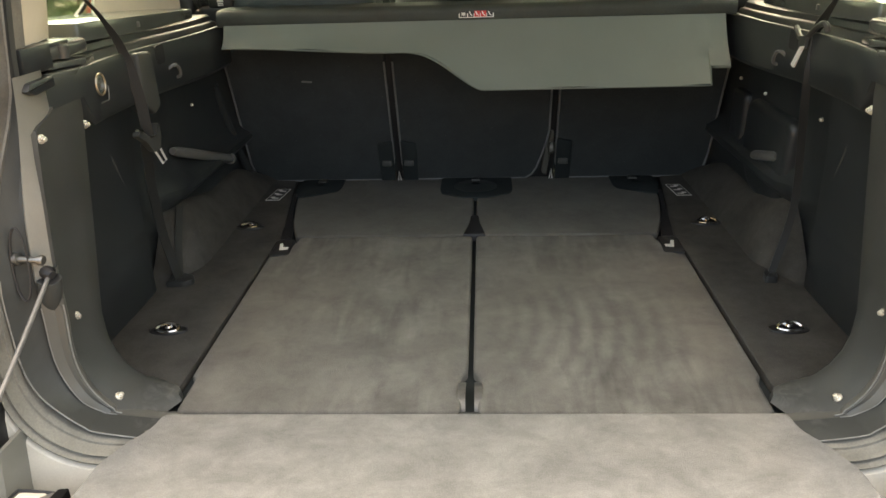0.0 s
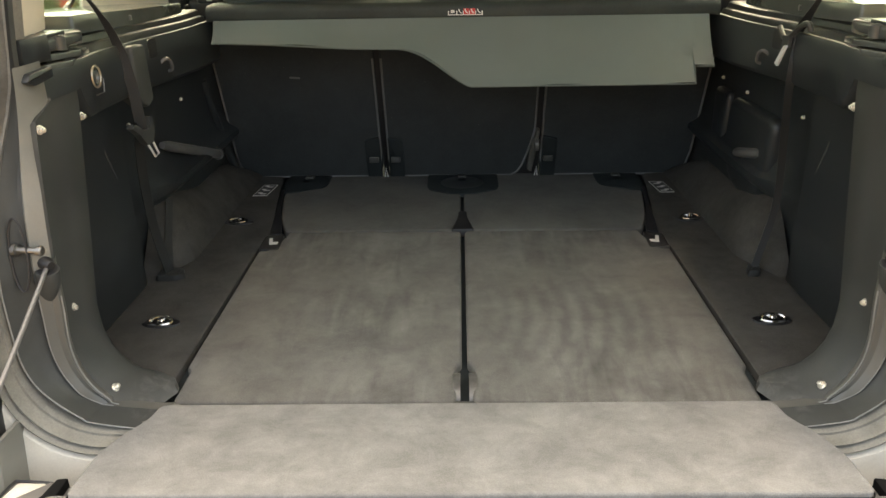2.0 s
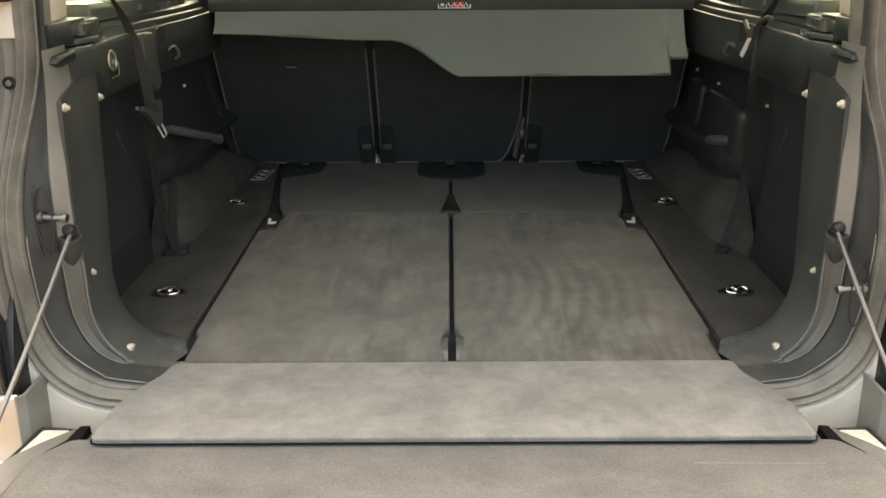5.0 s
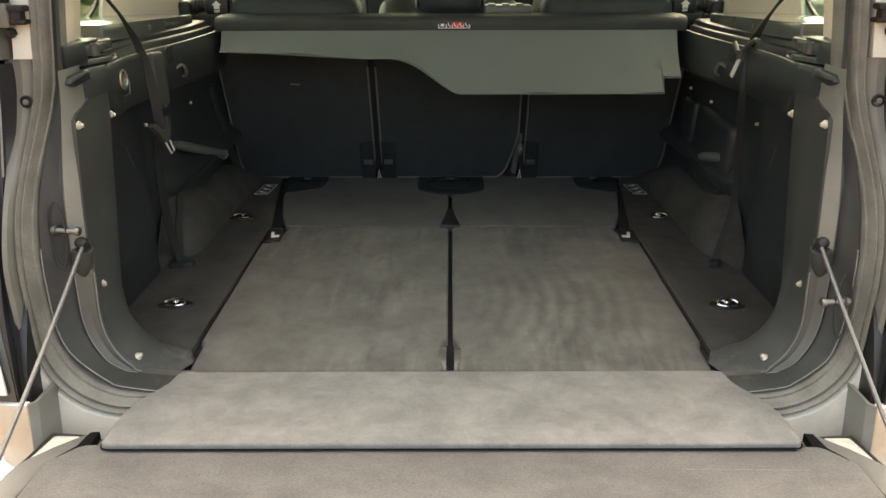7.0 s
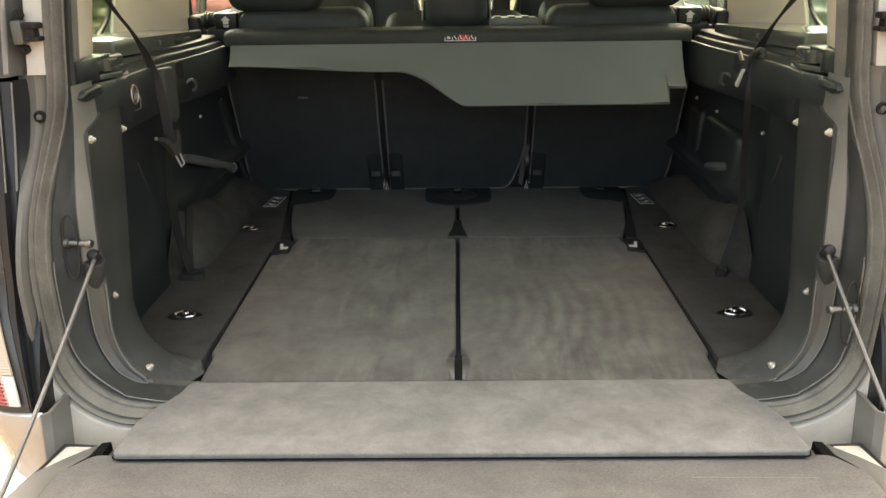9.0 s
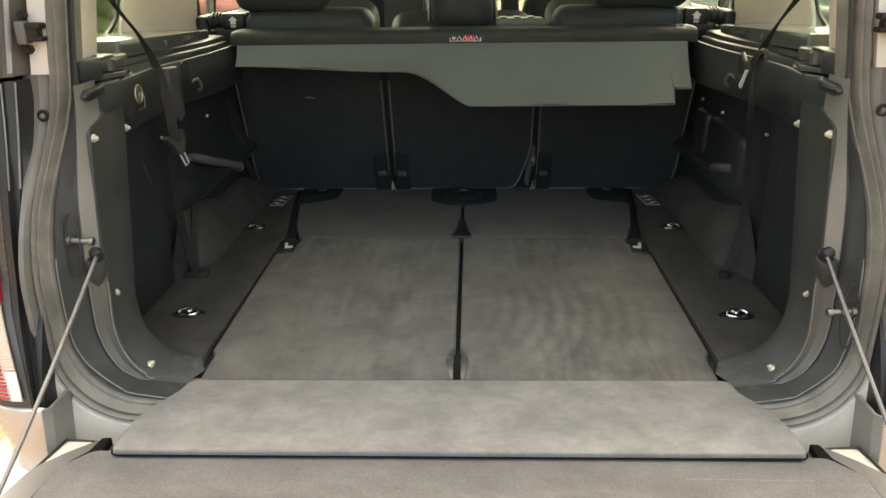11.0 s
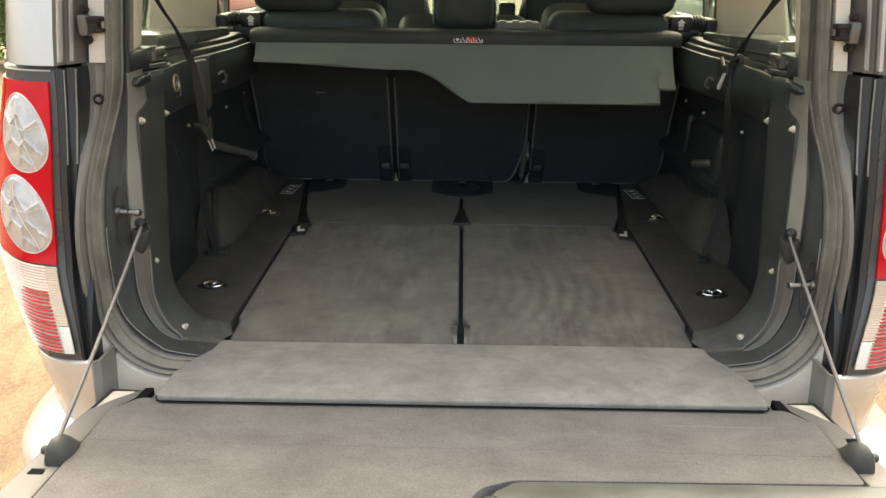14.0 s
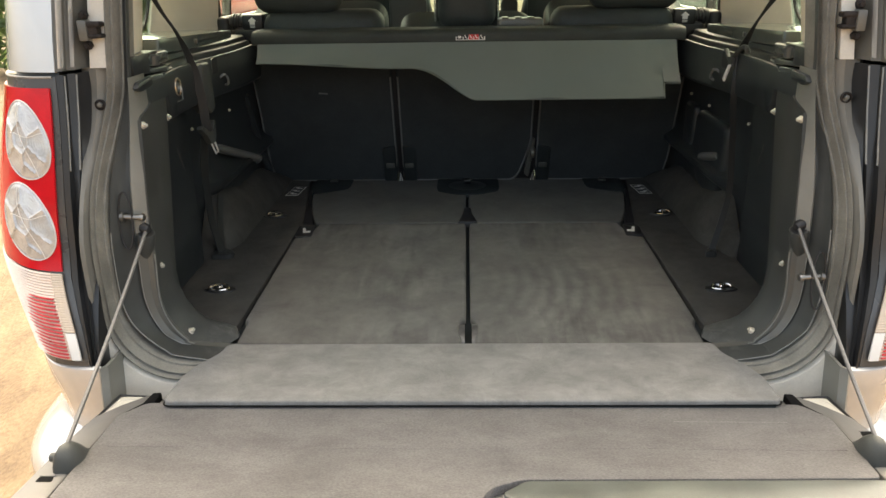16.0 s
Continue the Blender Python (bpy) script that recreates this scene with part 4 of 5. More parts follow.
    if s < 0:
        part("belt_panel", prism(bmesh.new(), rounded([(0.352, 1.152), (0.392, 1.125), (0.425, 1.135), (0.418, 1.238), (0.358, 1.242)], 0.01), lambda u, v, w: (s * w, u, v), 0.615, 0.583, 0.006, 3), PLASTIC, trim, "bulged belt guide panel")
    # stacked steps between the rear pillar and the ledge
    rows = []
    for k in range(37):
        z = mixv(0.985, 1.262, k / 36)
        ss, ll = smooth(1.05, 1.3, z), smooth(0.96, 1.27, z)
        lip = mixv(0.583, 0.5862, smooth(1.08, 1.16, z))
        inner_y = mixv(-0.031 + 0.035 * ll, 0.056, smooth(1.186, 1.206, z))
        rows.append([(s * (0.607 - 0.018 * ss), -0.040 + 0.04 * ll, z), (s * (0.603 - 0.016 * ss), -0.048 + 0.038 * ll, z), (s * (0.600 - 0.014 * ss), -0.0495 + 0.036 * ll, z), (s * 0.5872, -0.036 + 0.035 * ll, z), (s * lip, inner_y, z), (s * 0.589, inner_y + 0.004, z)])
    part("flange_head", loft(bmesh.new(), rows), APERTURE, car, "grey aperture panel above the lining")
    part("ledge_step", prism(bmesh.new(), rounded([(s * 0.590, 0.07), (s * 0.588, 0.150), (s * 0.598, 0.206), (s * 0.66, 0.206), (s * 0.66, 0.07)], 0.006), lambda u, v, w: (u, v, w - 0.05 * (v - 0.1)), 1.243, 1.2515, 0.002), LEDGE, trim)
    part("ledge_step", prism(bmesh.new(), rounded([(s * 0.598, 0.098), (s * 0.596, 0.20), (s * 0.606, 0.25), (s * 0.68, 0.25), (s * 0.68, 0.098)], 0.006), lambda u, v, w: (u, v, w - 0.05 * (v - 0.1)), 1.2545, 1.263, 0.002), LEDGE, trim)
    part("ledge_block", rbox((s * 0.604, 0.102, 1.262), (s * 0.665, 0.236, 1.286), 0.008, 3), LEDGE, trim, "rounded block on the ledge")
    part("ledge_post", turned(bmesh.new(), (s * 0.606, 0.155, 1.264), (0, 0, 1), [(0, 0.011), (0.018, 0.011), (0.021, 0.008)], 14), LEDGE, trim)
    part("end_cap", prism(bmesh.new(), rounded([(0.0, 1.241), (0.012, 1.251), (0.072, 1.253), (0.072, 1.237), (0.02, 1.233)], 0.004), lambda u, v, w: (s * w, u, v), 0.594, 0.578, 0.003), TRIM, trim)
    part("end_cap_slot", prism(bmesh.new(), [(0.014, 1.240), (0.020, 1.2455), (0.058, 1.246), (0.054, 1.240)], lambda u, v, w: (s * w, u, v), 0.585, 0.5782), BLACK, trim)
    part("pillar_collar", rbox((s * 0.590, 0.024, 1.257), (s * 0.64, 0.100, 1.294), 0.004), TRIM, trim)
    part("pillar_collar_lip", rbox((s * 0.606, 0.100, 1.283), (s * 0.645, 0.18, 1.2895), 0.002), TRIM, trim)
    # speaker-like round socket with its bright rim
    if s < 0:
        part("socket_rim", tube(bmesh.new(), [(s * 0.5875, 0.217 + 0.015 * math.cos(a), 1.213 + 0.017 * math.sin(a)) for a in [2 * math.pi * k / 24 for k in range(25)]], 0.0018, 6, False), RIM, trim, "metal rim of the round socket")
    if s < 0:
        part("socket", turned(bmesh.new(), (s * 0.5935, 0.217, 1.213), (-s, 0, 0), [(0, 0.0145), (0.005, 0.0145), (0.0055, 0.011), (0.002, 0.009), (0.004, 0.004)], 20), GLOSSTRIM, trim)
    if s < 0:
        part("socket_tab", tube(bmesh.new(), [(s * 0.5905, 0.246, 1.206), (s * 0.5895, 0.239, 1.184), (s * 0.5895, 0.212, 1.184)], 0.0014, 6), FLANGE, trim, "thin moulded edge under the socket")
    part("coat_hook", tube(bmesh.new(), spline([(s * 0.602, 0.515, 1.185), (s * 0.588, 0.520, 1.196), (s * 0.584, 0.535, 1.19), (s * 0.588, 0.55, 1.172), (s * 0.602, 0.552, 1.165)], 4), 0.0035, 7), SHOULDER, trim)
    part("belt_slot", prism(bmesh.new(), rounded([(0.46, 1.205), (0.50, 1.205), (0.50, 1.24), (0.46, 1.24)], 0.008), lambda u, v, w: (s * w, u, v), 0.60, 0.5935), BLACK, trim)
    part("ledge_box", prism(bmesh.new(), rounded([(s * 0.640, 0.280), (s * 0.656, 0.845), (s * 0.675, 0.885), (s * 0.85, 0.90), (s * 0.85, 0.280)], 0.008), lambda u, v, w: (u, v, w - 0.046 * (v - 0.28)), 1.272, 1.302, 0.003), GLOSSTRIM, trim, "raised dark cover under the side window")
    part("ledge_clip", rbox((s * 0.643, 0.518, 1.270), (s * 0.649, 0.526, 1.280), 0.001), FLANGE, trim)
    for x, y, z in ((0.584, 0.017, 1.174), (0.592, 0.153, 1.163), (0.5865, 0.004, 0.907), (0.5435, -0.008, 0.772)):
        nx = Vector((-s, -0.25, 0.0)) if z > 0.8 else Vector((-s * 0.75, -0.1, 0.65))
        at = Vector((s * x, y, z))
        at = at + nx.normalized() * (0.004 if z < 0.8 else 0)
        screw = part("screw", turned(bmesh.new(), at - nx.normalized() * 0.002, nx, [(0, 0.0068), (0.002, 0.0068), (0.0028, 0.0052), (0.003, 0.0042), (0.0045, 0.0046), (0.0055, 0.0046), (0.006, 0.0034), (0.0085, 0.0036), (0.0095, 0.0018)], 14), SCREW, trim, "bright steel trim screw")
    for y, z, x in ((0.782, 1.064, 0.663), (0.483, 1.072, 0.666)) if s < 0 else ((0.782, 1.064, 0.663), (0.483, 1.072, 0.666), (0.95, 1.07, 0.66)):
        part("trim_stud", turned(bmesh.new(), (s * (x + 0.004), y, z), (-s, -0.2, 0.1), [(0, 0.0042), (0.004, 0.0042), (0.006, 0.0025)], 10), SCREW, trim)
    if s < 0:
        bar = [Vector((s * 0.662, 0.62, 0.995)), Vector((s * 0.640, 0.92, 0.893))]
    else:
        bar = [Vector((s * 0.656, 0.635, 0.958)), Vector((s * 0.652, 0.762, 0.926))]
        pod = rounded([(0.578, 1.045), (0.855, 1.045), (0.872, 0.92), (0.81, 0.842), (0.69, 0.826), (0.60, 0.87)], 0.035)
        part("moulded_pod", prism(bmesh.new(), pod, lambda u, v, w: (s * w, u, v), 0.70, 0.652, 0.018, 4), TRIM, trim, "bulging dark moulded pod")
        pod = rounded([(0.885, 1.045), (0.985, 1.045), (0.985, 0.90), (0.89, 0.905)], 0.02)
        part("moulded_pod", prism(bmesh.new(), pod, lambda u, v, w: (s * w, u, v), 0.70, 0.656, 0.012, 4), TRIM, trim)
        # pale tube paints the highlight under the pod
        part("pod_highlight", tube(bmesh.new(), [(s * 0.654, 0.895, 0.912), (s * 0.653, 0.94, 0.899), (s * 0.655, 0.975, 0.892)], 0.007, 8), SHOULDER, trim)
    # the highlight along this shoulder is put into its pale colour
    part("moulded_shoulder", tube(bmesh.new(), [bar[0], bar[0].lerp(bar[1], 0.1), bar[0].lerp(bar[1], 0.95), bar[1]], [0.008, 0.012, 0.012, 0.011], 14), SHOULDER, trim, "rounded moulded shoulder, its highlight in the pale colour")
    if s < 0:
        part("shoulder_end", turned(bmesh.new(), bar[1], bar[1] - bar[0], [(0, 0.0145), (0.005, 0.0145), (0.007, 0.011)], 16), SHOULDER, trim)
        part("corner_moulding", tube(bmesh.new(), spline([(s * 0.674, 0.97, 1.075), (s * 0.668, 1.01, 0.98), (s * 0.662, 1.07, 0.87), (s * 0.655, 1.12, 0.79)], 5), 0.012, 10), TRIM, trim, "upright dark moulding beside the seat")
    # pressed rib behind the pillar panel
    part("panel_rib", tube(bmesh.new(), spline([(s * 0.652, 0.30, 1.10), (s * 0.652, 0.325, 1.06), (s * 0.653, 0.345, 1.02), (s * 0.654, 0.36, 0.99)], 5), 0.004, 8), PLASTIC, trim)

    # lashing eye: chrome ring in an oval plate
    for y in (0.243, 0.783):
        eye = thing("lashing_eye", (s * 0.565, y, F), "chrome lashing eye recessed in the floor carpet", "lashing eye", "floor lashing eyes")
        part("plate", loft(bmesh.new(), [[(s * (0.565 + q * 0.036 * math.cos(a)), y + q * 0.019 * math.sin(a), F + h) for a in [2 * math.pi * k / 24 for k in range(24)]] for q, h in ((1.0, 0.001), (0.97, 0.004), (0.75, 0.0045), (0.6, 0.002), (0.1, 0.0015))], close=True), BLACK, eye, "black oval plate")
        part("ring", tube(bmesh.new(), [(s * (0.565 + 0.021 * math.cos(a)), y - 0.004 + 0.011 * math.sin(a), F + 0.006 + 0.006 * max(0, math.sin(a))) for a in [2 * math.pi * k / 20 for k in range(21)]], 0.0036, 8, False), CHROME, eye, "polished chrome ring")
        part("boss", turned(bmesh.new(), (s * 0.565, y + 0.003, F + 0.002), (0, 0, 1), [(0, 0.008), (0.006, 0.008), (0.009, 0.005)], 12), CHROME, eye)

    # printed floor sticker: white frame with three plain pictograms
    st = thing("floor_sticker", (s * 0.556, 1.033, F), "white outlined instruction sticker on the side carpet", "sticker", "floor stickers")
    zt = F + 0.004

    def tile(name, u0, u1, v0, v1, h, mat_):
        c = Vector((s * 0.556, 1.035))
        pts = []
        for u, v in ((u0, v0), (u1, v0), (u1, v1), (u0, v1)):
            pts.append((c.x + s * u - s * v * 0.1, c.y + v))
        return part(name, prism(bmesh.new(), pts, flat, zt + h, zt + h + 0.0006), mat_, st)

    tile("backing", -0.020, 0.020, -0.05, 0.05, 0, WHITE)
    tile("face", -0.0178, 0.0178, -0.045, 0.045, 0.0006, BLACK)
    for v in (-0.031, 0.0, 0.031):
        tile("pictogram", -0.013, 0.004, v - 0.007, v - 0.001, 0.0012, WHITE)
        tile("pictogram", 0.0, 0.012, v + 0.001, v + 0.009, 0.0012, WHITE)

# ---- sill carpet flap over the tailgate gap ----
flap = thing("carpet_flap", (0, -0.14, F), "grey carpeted flap bridging floor and tailgate", "carpet flap")
bm = bmesh.new()
edge = [(-0.466, -0.029), (0.466, -0.021), (0.472, -0.062), (0.497, -0.10), (0.516, -0.15), (0.519, -0.228), (-0.517, -0.235), (-0.513, -0.15), (-0.496, -0.105), (-0.471, -0.066)]
prism(bm, rounded(edge, 0.014), flat, 0.7472, 0.7565, 0.004, 3)
part("flap_board", bm, CARPET_LIT, flap)
# thin black tube draws the dark line along the flap's front edge
part("flap_edge_line", tube(bmesh.new(), [(x, y, 0.7477) for x, y in rounded([(-0.5145, -0.15), (-0.5185, -0.2365), (0.5205, -0.2295), (0.5175, -0.15)], 0.014)[3:-3]], 0.0011, 8), PAINTED_DARK, flap, "thin black line along the front edge")
# added black block puts the shadow under the flap into colour
part("flap_gap_fill", rbox((-0.509, -0.229, 0.7385), (0.509, -0.17, 0.749), 0.001), SHADE, flap, "added black filler for the shadow gap under the flap")
part("sill", rbox((-0.50, -0.165, 0.66), (0.50, -0.004, 0.7455), 0.004, 2), PLASTIC, car)

# ---- second-row seats seen from behind ----
UP = Vector((0, -0.36, 0.933)).normalized()
OUT = Vector((0, -UP.z, UP.y))       # towards the boot
FOOT = Vector((0, 1.183, 0.742))


def on_seat(u, v, w):
    return tuple(Vector((u, 0, 0)) + FOOT + UP * v + OUT * w)


def row_seat(x0, x1, label, top=0.585, notch=0.0):
    seat = thing("rear_seat", ((x0 + x1) / 2, 1.3, 0.45), label, "car seat", "second-row seats")
    outline = rounded([(x0 + 0.035, 0.0), (x1 - 0.035 - notch, 0.0), (x1 - notch, 0.03), (x1 - notch * 0.6, 0.10), (x1, 0.17), (x1, 0.53), (x0, 0.53), (x0, 0.03)], 0.02)
    part("back_panel", prism(bmesh.new(), outline, on_seat, -0.02, 0.0, 0.008, 3), CARPET_BACK, seat, "black carpeted back panel")
    line = [on_seat(u, v, 0.0) for u, v in [(x0 + 0.004, 0.40), (x0 + 0.004, 0.07), (x0 + 0.010, 0.045), (x0 + 0.022, 0.022), (x0 + 0.042, 0.008), (x1 - 0.042 - notch, 0.008), (x1 - 0.022 - notch, 0.022), (x1 - 0.010 - notch, 0.045), (x1 - 0.004 - notch * 0.7, 0.09), (x1 - 0.004 - notch * 0.3, 0.13), (x1 - 0.004, 0.175), (x1 - 0.004, 0.40)]]
    part("piping", tube(bmesh.new(), line, 0.003, 6), PIPING, seat, "edge piping")
    cush = bmesh.new()
    prism(cush, rounded([(x0 + 0.01, 0.0), (x1 - 0.01, 0.0), (x1 - 0.01, top), (x0 + 0.01, top)], 0.06, 6), on_seat, -0.14, -0.021, 0.02, 3)
    part("cushion", cush, LEATHER, seat, "black leather backrest")
    return seat


left = row_seat(-0.665, -0.232, "black carpet-backed outer rear seat, upright")
mid = row_seat(-0.218, 0.212, "black carpet-backed middle rear seat, upright", 0.545, 0.026)
right = row_seat(0.226, 0.665, "black carpet-backed outer rear seat, upright")


part("strap_slit", prism(bmesh.new(), rounded([(-0.464, 0.344), (-0.436, 0.342), (-0.436, 0.347), (-0.464, 0.349)], 0.001), on_seat, 0.0, 0.0016), PIPING, left, "small slit in the carpet")


def headrest(seat, xc, w, z0, z1, y, post=0.06):
    bm = rbox((xc - w / 2, y - 0.055, z0), (xc + w / 2, y + 0.055, z1), 0.04, 4)
    part("headrest", bm, LEATHER, seat, "black leather headrest")
    for dx in (-post, post):
        part("headrest_post", tube(bmesh.new(), [(xc + dx, y, z0 - 0.12), (xc + dx, y, z0 + 0.02), (xc + dx * 0.97, y, z1 - 0.04)], 0.006, 8), CHROME, seat)


headrest(left, -0.49, 0.256, 1.311, 1.50, 1.0)
headrest(right, 0.48, 0.256, 1.311, 1.50, 1.0)
headrest(mid, 0.0, 0.172, 1.255, 1.45, 1.06, 0.093)
for seat, s in ((left, -1), (right, 1)):
    part("shoulder", rbox((s * 0.245, 0.95, 1.20), (s * 0.60, 1.10, 1.318), 0.045, 4), LEATHER, seat, "padded leather shoulder of the backrest")
    handle = part("release_handle", rbox((s * 0.600, 0.985, 1.262), (s * 0.664, 1.045, 1.308), 0.007, 3), GLOSS, seat, "glossy black release handle")
    for x in (0.578, 0.588, 0.594, 0.672, 0.680, 0.690):
        part("grip_rib", turned(bmesh.new(), (s * x, 1.018, 1.286), (s, 0, 0), [(0, 0.019), (0.001, 0.024), (0.006, 0.024), (0.007, 0.019)], 18), BLACK, handle)
    part("grip_core", turned(bmesh.new(), (s * 0.572, 1.018, 1.286), (s, 0, 0), [(0, 0.016), (0.003, 0.020), (0.132, 0.020), (0.136, 0.015)], 18), PLASTIC, handle)
    ax = s * 0.632
    arrow = [(ax - 0.0075, -0.008), (ax + 0.0075, -0.008), (ax + 0.0075, 0.002), (ax + 0.013, 0.002), (ax, 0.013), (ax - 0.013, 0.002), (ax - 0.0075, 0.002)]
    part("arrow_mark", prism(bmesh.new(), arrow, lambda u, v, w: (u, 1.0136 - w, 1.287 + v), 0.0286, 0.0298), WHITE, handle, "white arrow mark")
    for v in (-0.0185, -0.0145):
        part("arrow_bar", prism(bmesh.new(), [(ax - 0.007, v), (ax + 0.007, v), (ax + 0.007, v + 0.0024), (ax - 0.007, v + 0.0024)], lambda u, v2, w: (u, 1.0136 - w, 1.289 + v2), 0.0286, 0.0298), WHITE, handle)
    part("side_bolster", rbox((s * 0.706, 0.99, 1.20), (s * 0.742, 1.09, 1.302), 0.014, 3), BLACK, seat)
    part("handle_base", rbox((s * 0.585, 0.985, 1.225), (s * 0.69, 1.06, 1.272), 0.012, 3), BLACK, seat)
bracket = part("belt_bracket", rbox((0.091, 0.968, 1.255), (0.222, 1.04, 1.287), 0.006), FLANGE, mid, "grey plastic bracket")
for x in (0.112, 0.150, 0.188):
    part("guide", rbox((x - 0.010, 0.975, 1.285), (x + 0.010, 1.02, 1.291), 0.003), FLANGE, bracket)
for x in (-0.225, 0.219):
    link = thing("hinge_bracket", (x, 1.15, F), "black hinge bracket between two rear seats", "hinge bracket", "rear seat hinges")
    for sx in (-1, 1) if x < 0 else (1,):
        part("cheek", prism(bmesh.new(), rounded([(x + sx * 0.012, 0.0), (x + sx * 0.055, 0.0), (x + sx * 0.055, 0.14), (x + sx * 0.012, 0.15)], 0.006), on_seat, -0.005, 0.006, 0.003), SHADE, link)
        part("bolt_head", rbox(on_seat(x + sx * 0.018, 0.066, 0.006), on_seat(x + sx * 0.045, 0.086, 0.014), 0.002), PLASTIC, link)
    part("gap_strip", prism(bmesh.new(), [(x - (0.007 if x < 0 else 0.07), 0.0), (x + 0.007, 0.0), (x + 0.007, 0.45), (x - 0.007, 0.45), (x - 0.007, 0.22)], on_seat, -0.03, -0.014), BLACK, link)
    part("latch_wire", tube(bmesh.new(), [on_seat(x - 0.004, 0.01, 0.006), on_seat(x, 0.045, 0.008), on_seat(x + 0.004, 0.01, 0.006)], 0.0022, 6), BRIGHT, link, "bright latch wire")
bm = turned(bmesh.new(), on_seat(0.206, 0.12, 0.002), (1, 0, 0), [(0, 0.010), (0.004, 0.019), (0.014, 0.019), (0.019, 0.010)], 16)
prism(bm, rounded([(0.192, 0.03), (0.206, 0.02), (0.222, 0.165), (0.214, 0.172), (0.198, 0.10)], 0.004), on_seat, -0.010, 0.004, 0.002)
solo("seat_pivot", bm, FLANGE, "grey seat pivot cap and hinge cover in the seat gap", "pivot cap")

for s in SIDES:
    inner = 0.13 if s < 0 else 0.215
    x0, x1 = s * inner, s * (inner + 0.5)
    fs = thing("front_seat", (s * (inner + 0.25), 1.95, 0.45), "black leather front seat with a raised backrest", "car seat", "front seats")
    back = prism(bmesh.new(), rounded([(x0, 0.6), (x1, 0.6), (x1, 1.2), (x1 - s * 0.05, 1.40), (x0 + s * 0.05, 1.40), (x0, 1.22)], 0.09, 6), lambda u, v, w: (u, w + 0.12 * (1.3 - v), v), 1.98, 1.87, 0.035, 3)
    part("backrest", back, LEATHER, fs)
    part("back_panel", prism(bmesh.new(), rounded([(x0 + s * 0.02, 0.7), (x0 + s * 0.18, 0.7), (x0 + s * 0.18, 1.375), (x0 + s * 0.03, 1.375)], 0.02), lambda u, v, w: (u, w + 0.12 * (1.3 - v), v), 1.885, 1.862, 0.006), SEATGREY if s < 0 else LEATHER, fs, "smooth grey back panel" if s < 0 else "")
    part("seat_cushion", rbox((x0, 1.95, 0.45), (x1, 2.45, 0.75), 0.05, 3), LEATHER, fs)
    headrest(fs, s * (inner + 0.25), 0.28, 1.43, 1.6, 1.93)
    if s > 0:
        part("armrest", rbox((0.140, 1.90, 0.95), (0.208, 1.98, 1.302), 0.014, 3), BLACK, fs, "black folding armrest, raised")

# ---- cargo cover: cassette and hanging vinyl sheet ----
cover = thing("cargo_cover", (0, 0.88, 1.23), "roller cargo cover with a half pulled grey vinyl sheet", "cargo cover")
bm = bmesh.new()
sec = rounded([(0.852, 1.232), (0.850, 1.258), (0.862, 1.269), (0.93, 1.272), (0.965, 1.262), (0.965, 1.232)], 0.008)
prism(bm, sec, lambda u, v, w: (w, u, v), -0.592, 0.592)
part("cassette", bm, CASSETTE, cover, "black roller cassette")
for s in SIDES:
    part("end_cap", prism(bmesh.new(), [(u + 0.001, v) for u, v in sec], lambda u, v, w: (w, u, v - 0.002), s * 0.592, s * 0.603), CASSETTE, cover)


def sheet_low(x):
    """How far down the sheet hangs: short on one side, a curved step, long on the other."""
    return mixv(mixv(0.063, 0.082, smooth(-0.58, -0.17, x)), 0.181, (1 - math.cos(0.8 * math.pi * min(1.0, max(0.0, (x + 0.16) / 0.178)) ** 1.1)) / 1.809)


bm = bmesh.new()
rows = []
xs = sorted({round(v, 4) for v in [*np.linspace(-0.588, -0.19, 14), *np.linspace(-0.19, 0.04, 26), *np.linspace(0.04, 0.532, 18), *np.linspace(0.534, 0.578, 5)]})
DOWN = Vector((0, -0.607, -0.795))
for x in xs:
    low = sheet_low(x)
    if x > 0.533:
        low = 0.137
    col = []
    for k in range(13):
        q = k / 12
        p = Vector((x, 0.856, 1.236)) + DOWN * low * q
        p += Vector((0, 0.607, -0.795)) * (0.004 * math.sin(x * 21) * q + 0.006 * math.sin(math.pi * q))
        col.append(p)
    rows.append(col)
loft(bm, rows, thick=0.002)
sheet = part("sheet", bm, VINYL, cover, "grey vinyl sheet with a stepped edge")
part("sheet_hem", tube(bmesh.new(), [Vector((x, 0.855, 1.236)) + DOWN * (sheet_low(x) if x <= 0.533 else 0.137) for x in xs], 0.0022, 6), VINYL, sheet)
lab = part("warning_label", prism(bmesh.new(), [(-0.0305, 1.240), (0.0505, 1.240), (0.0505, 1.2565), (-0.0305, 1.2565)], lambda u, v, w: (u, 0.8495 - w + (v - 1.24) * 0.25, v), 0.0, 0.0012), WHITE, cover, "white framed instruction label")


def lab_piece(u0, u1, v0, v1, mat_):
    part("label_mark", prism(bmesh.new(), [(u0, v0), (u1, v0), (u1, v1), (u0, v1)], lambda u, v, w: (u, 0.8482 - w + (v - 1.24) * 0.25, v), 0.0003, 0.0012), mat_, lab)


lab_piece(-0.0285, -0.0115, 1.2418, 1.2547, BLACK)
lab_piece(-0.0245, -0.0155, 1.2450, 1.2515, WHITE)
for i, m_ in enumerate((BLACK, REDPRINT, REDPRINT, BLACK)):
    u = -0.009 + i * 0.0146
    lab_piece(u, u + 0.0128, 1.2418, 1.2547, m_)
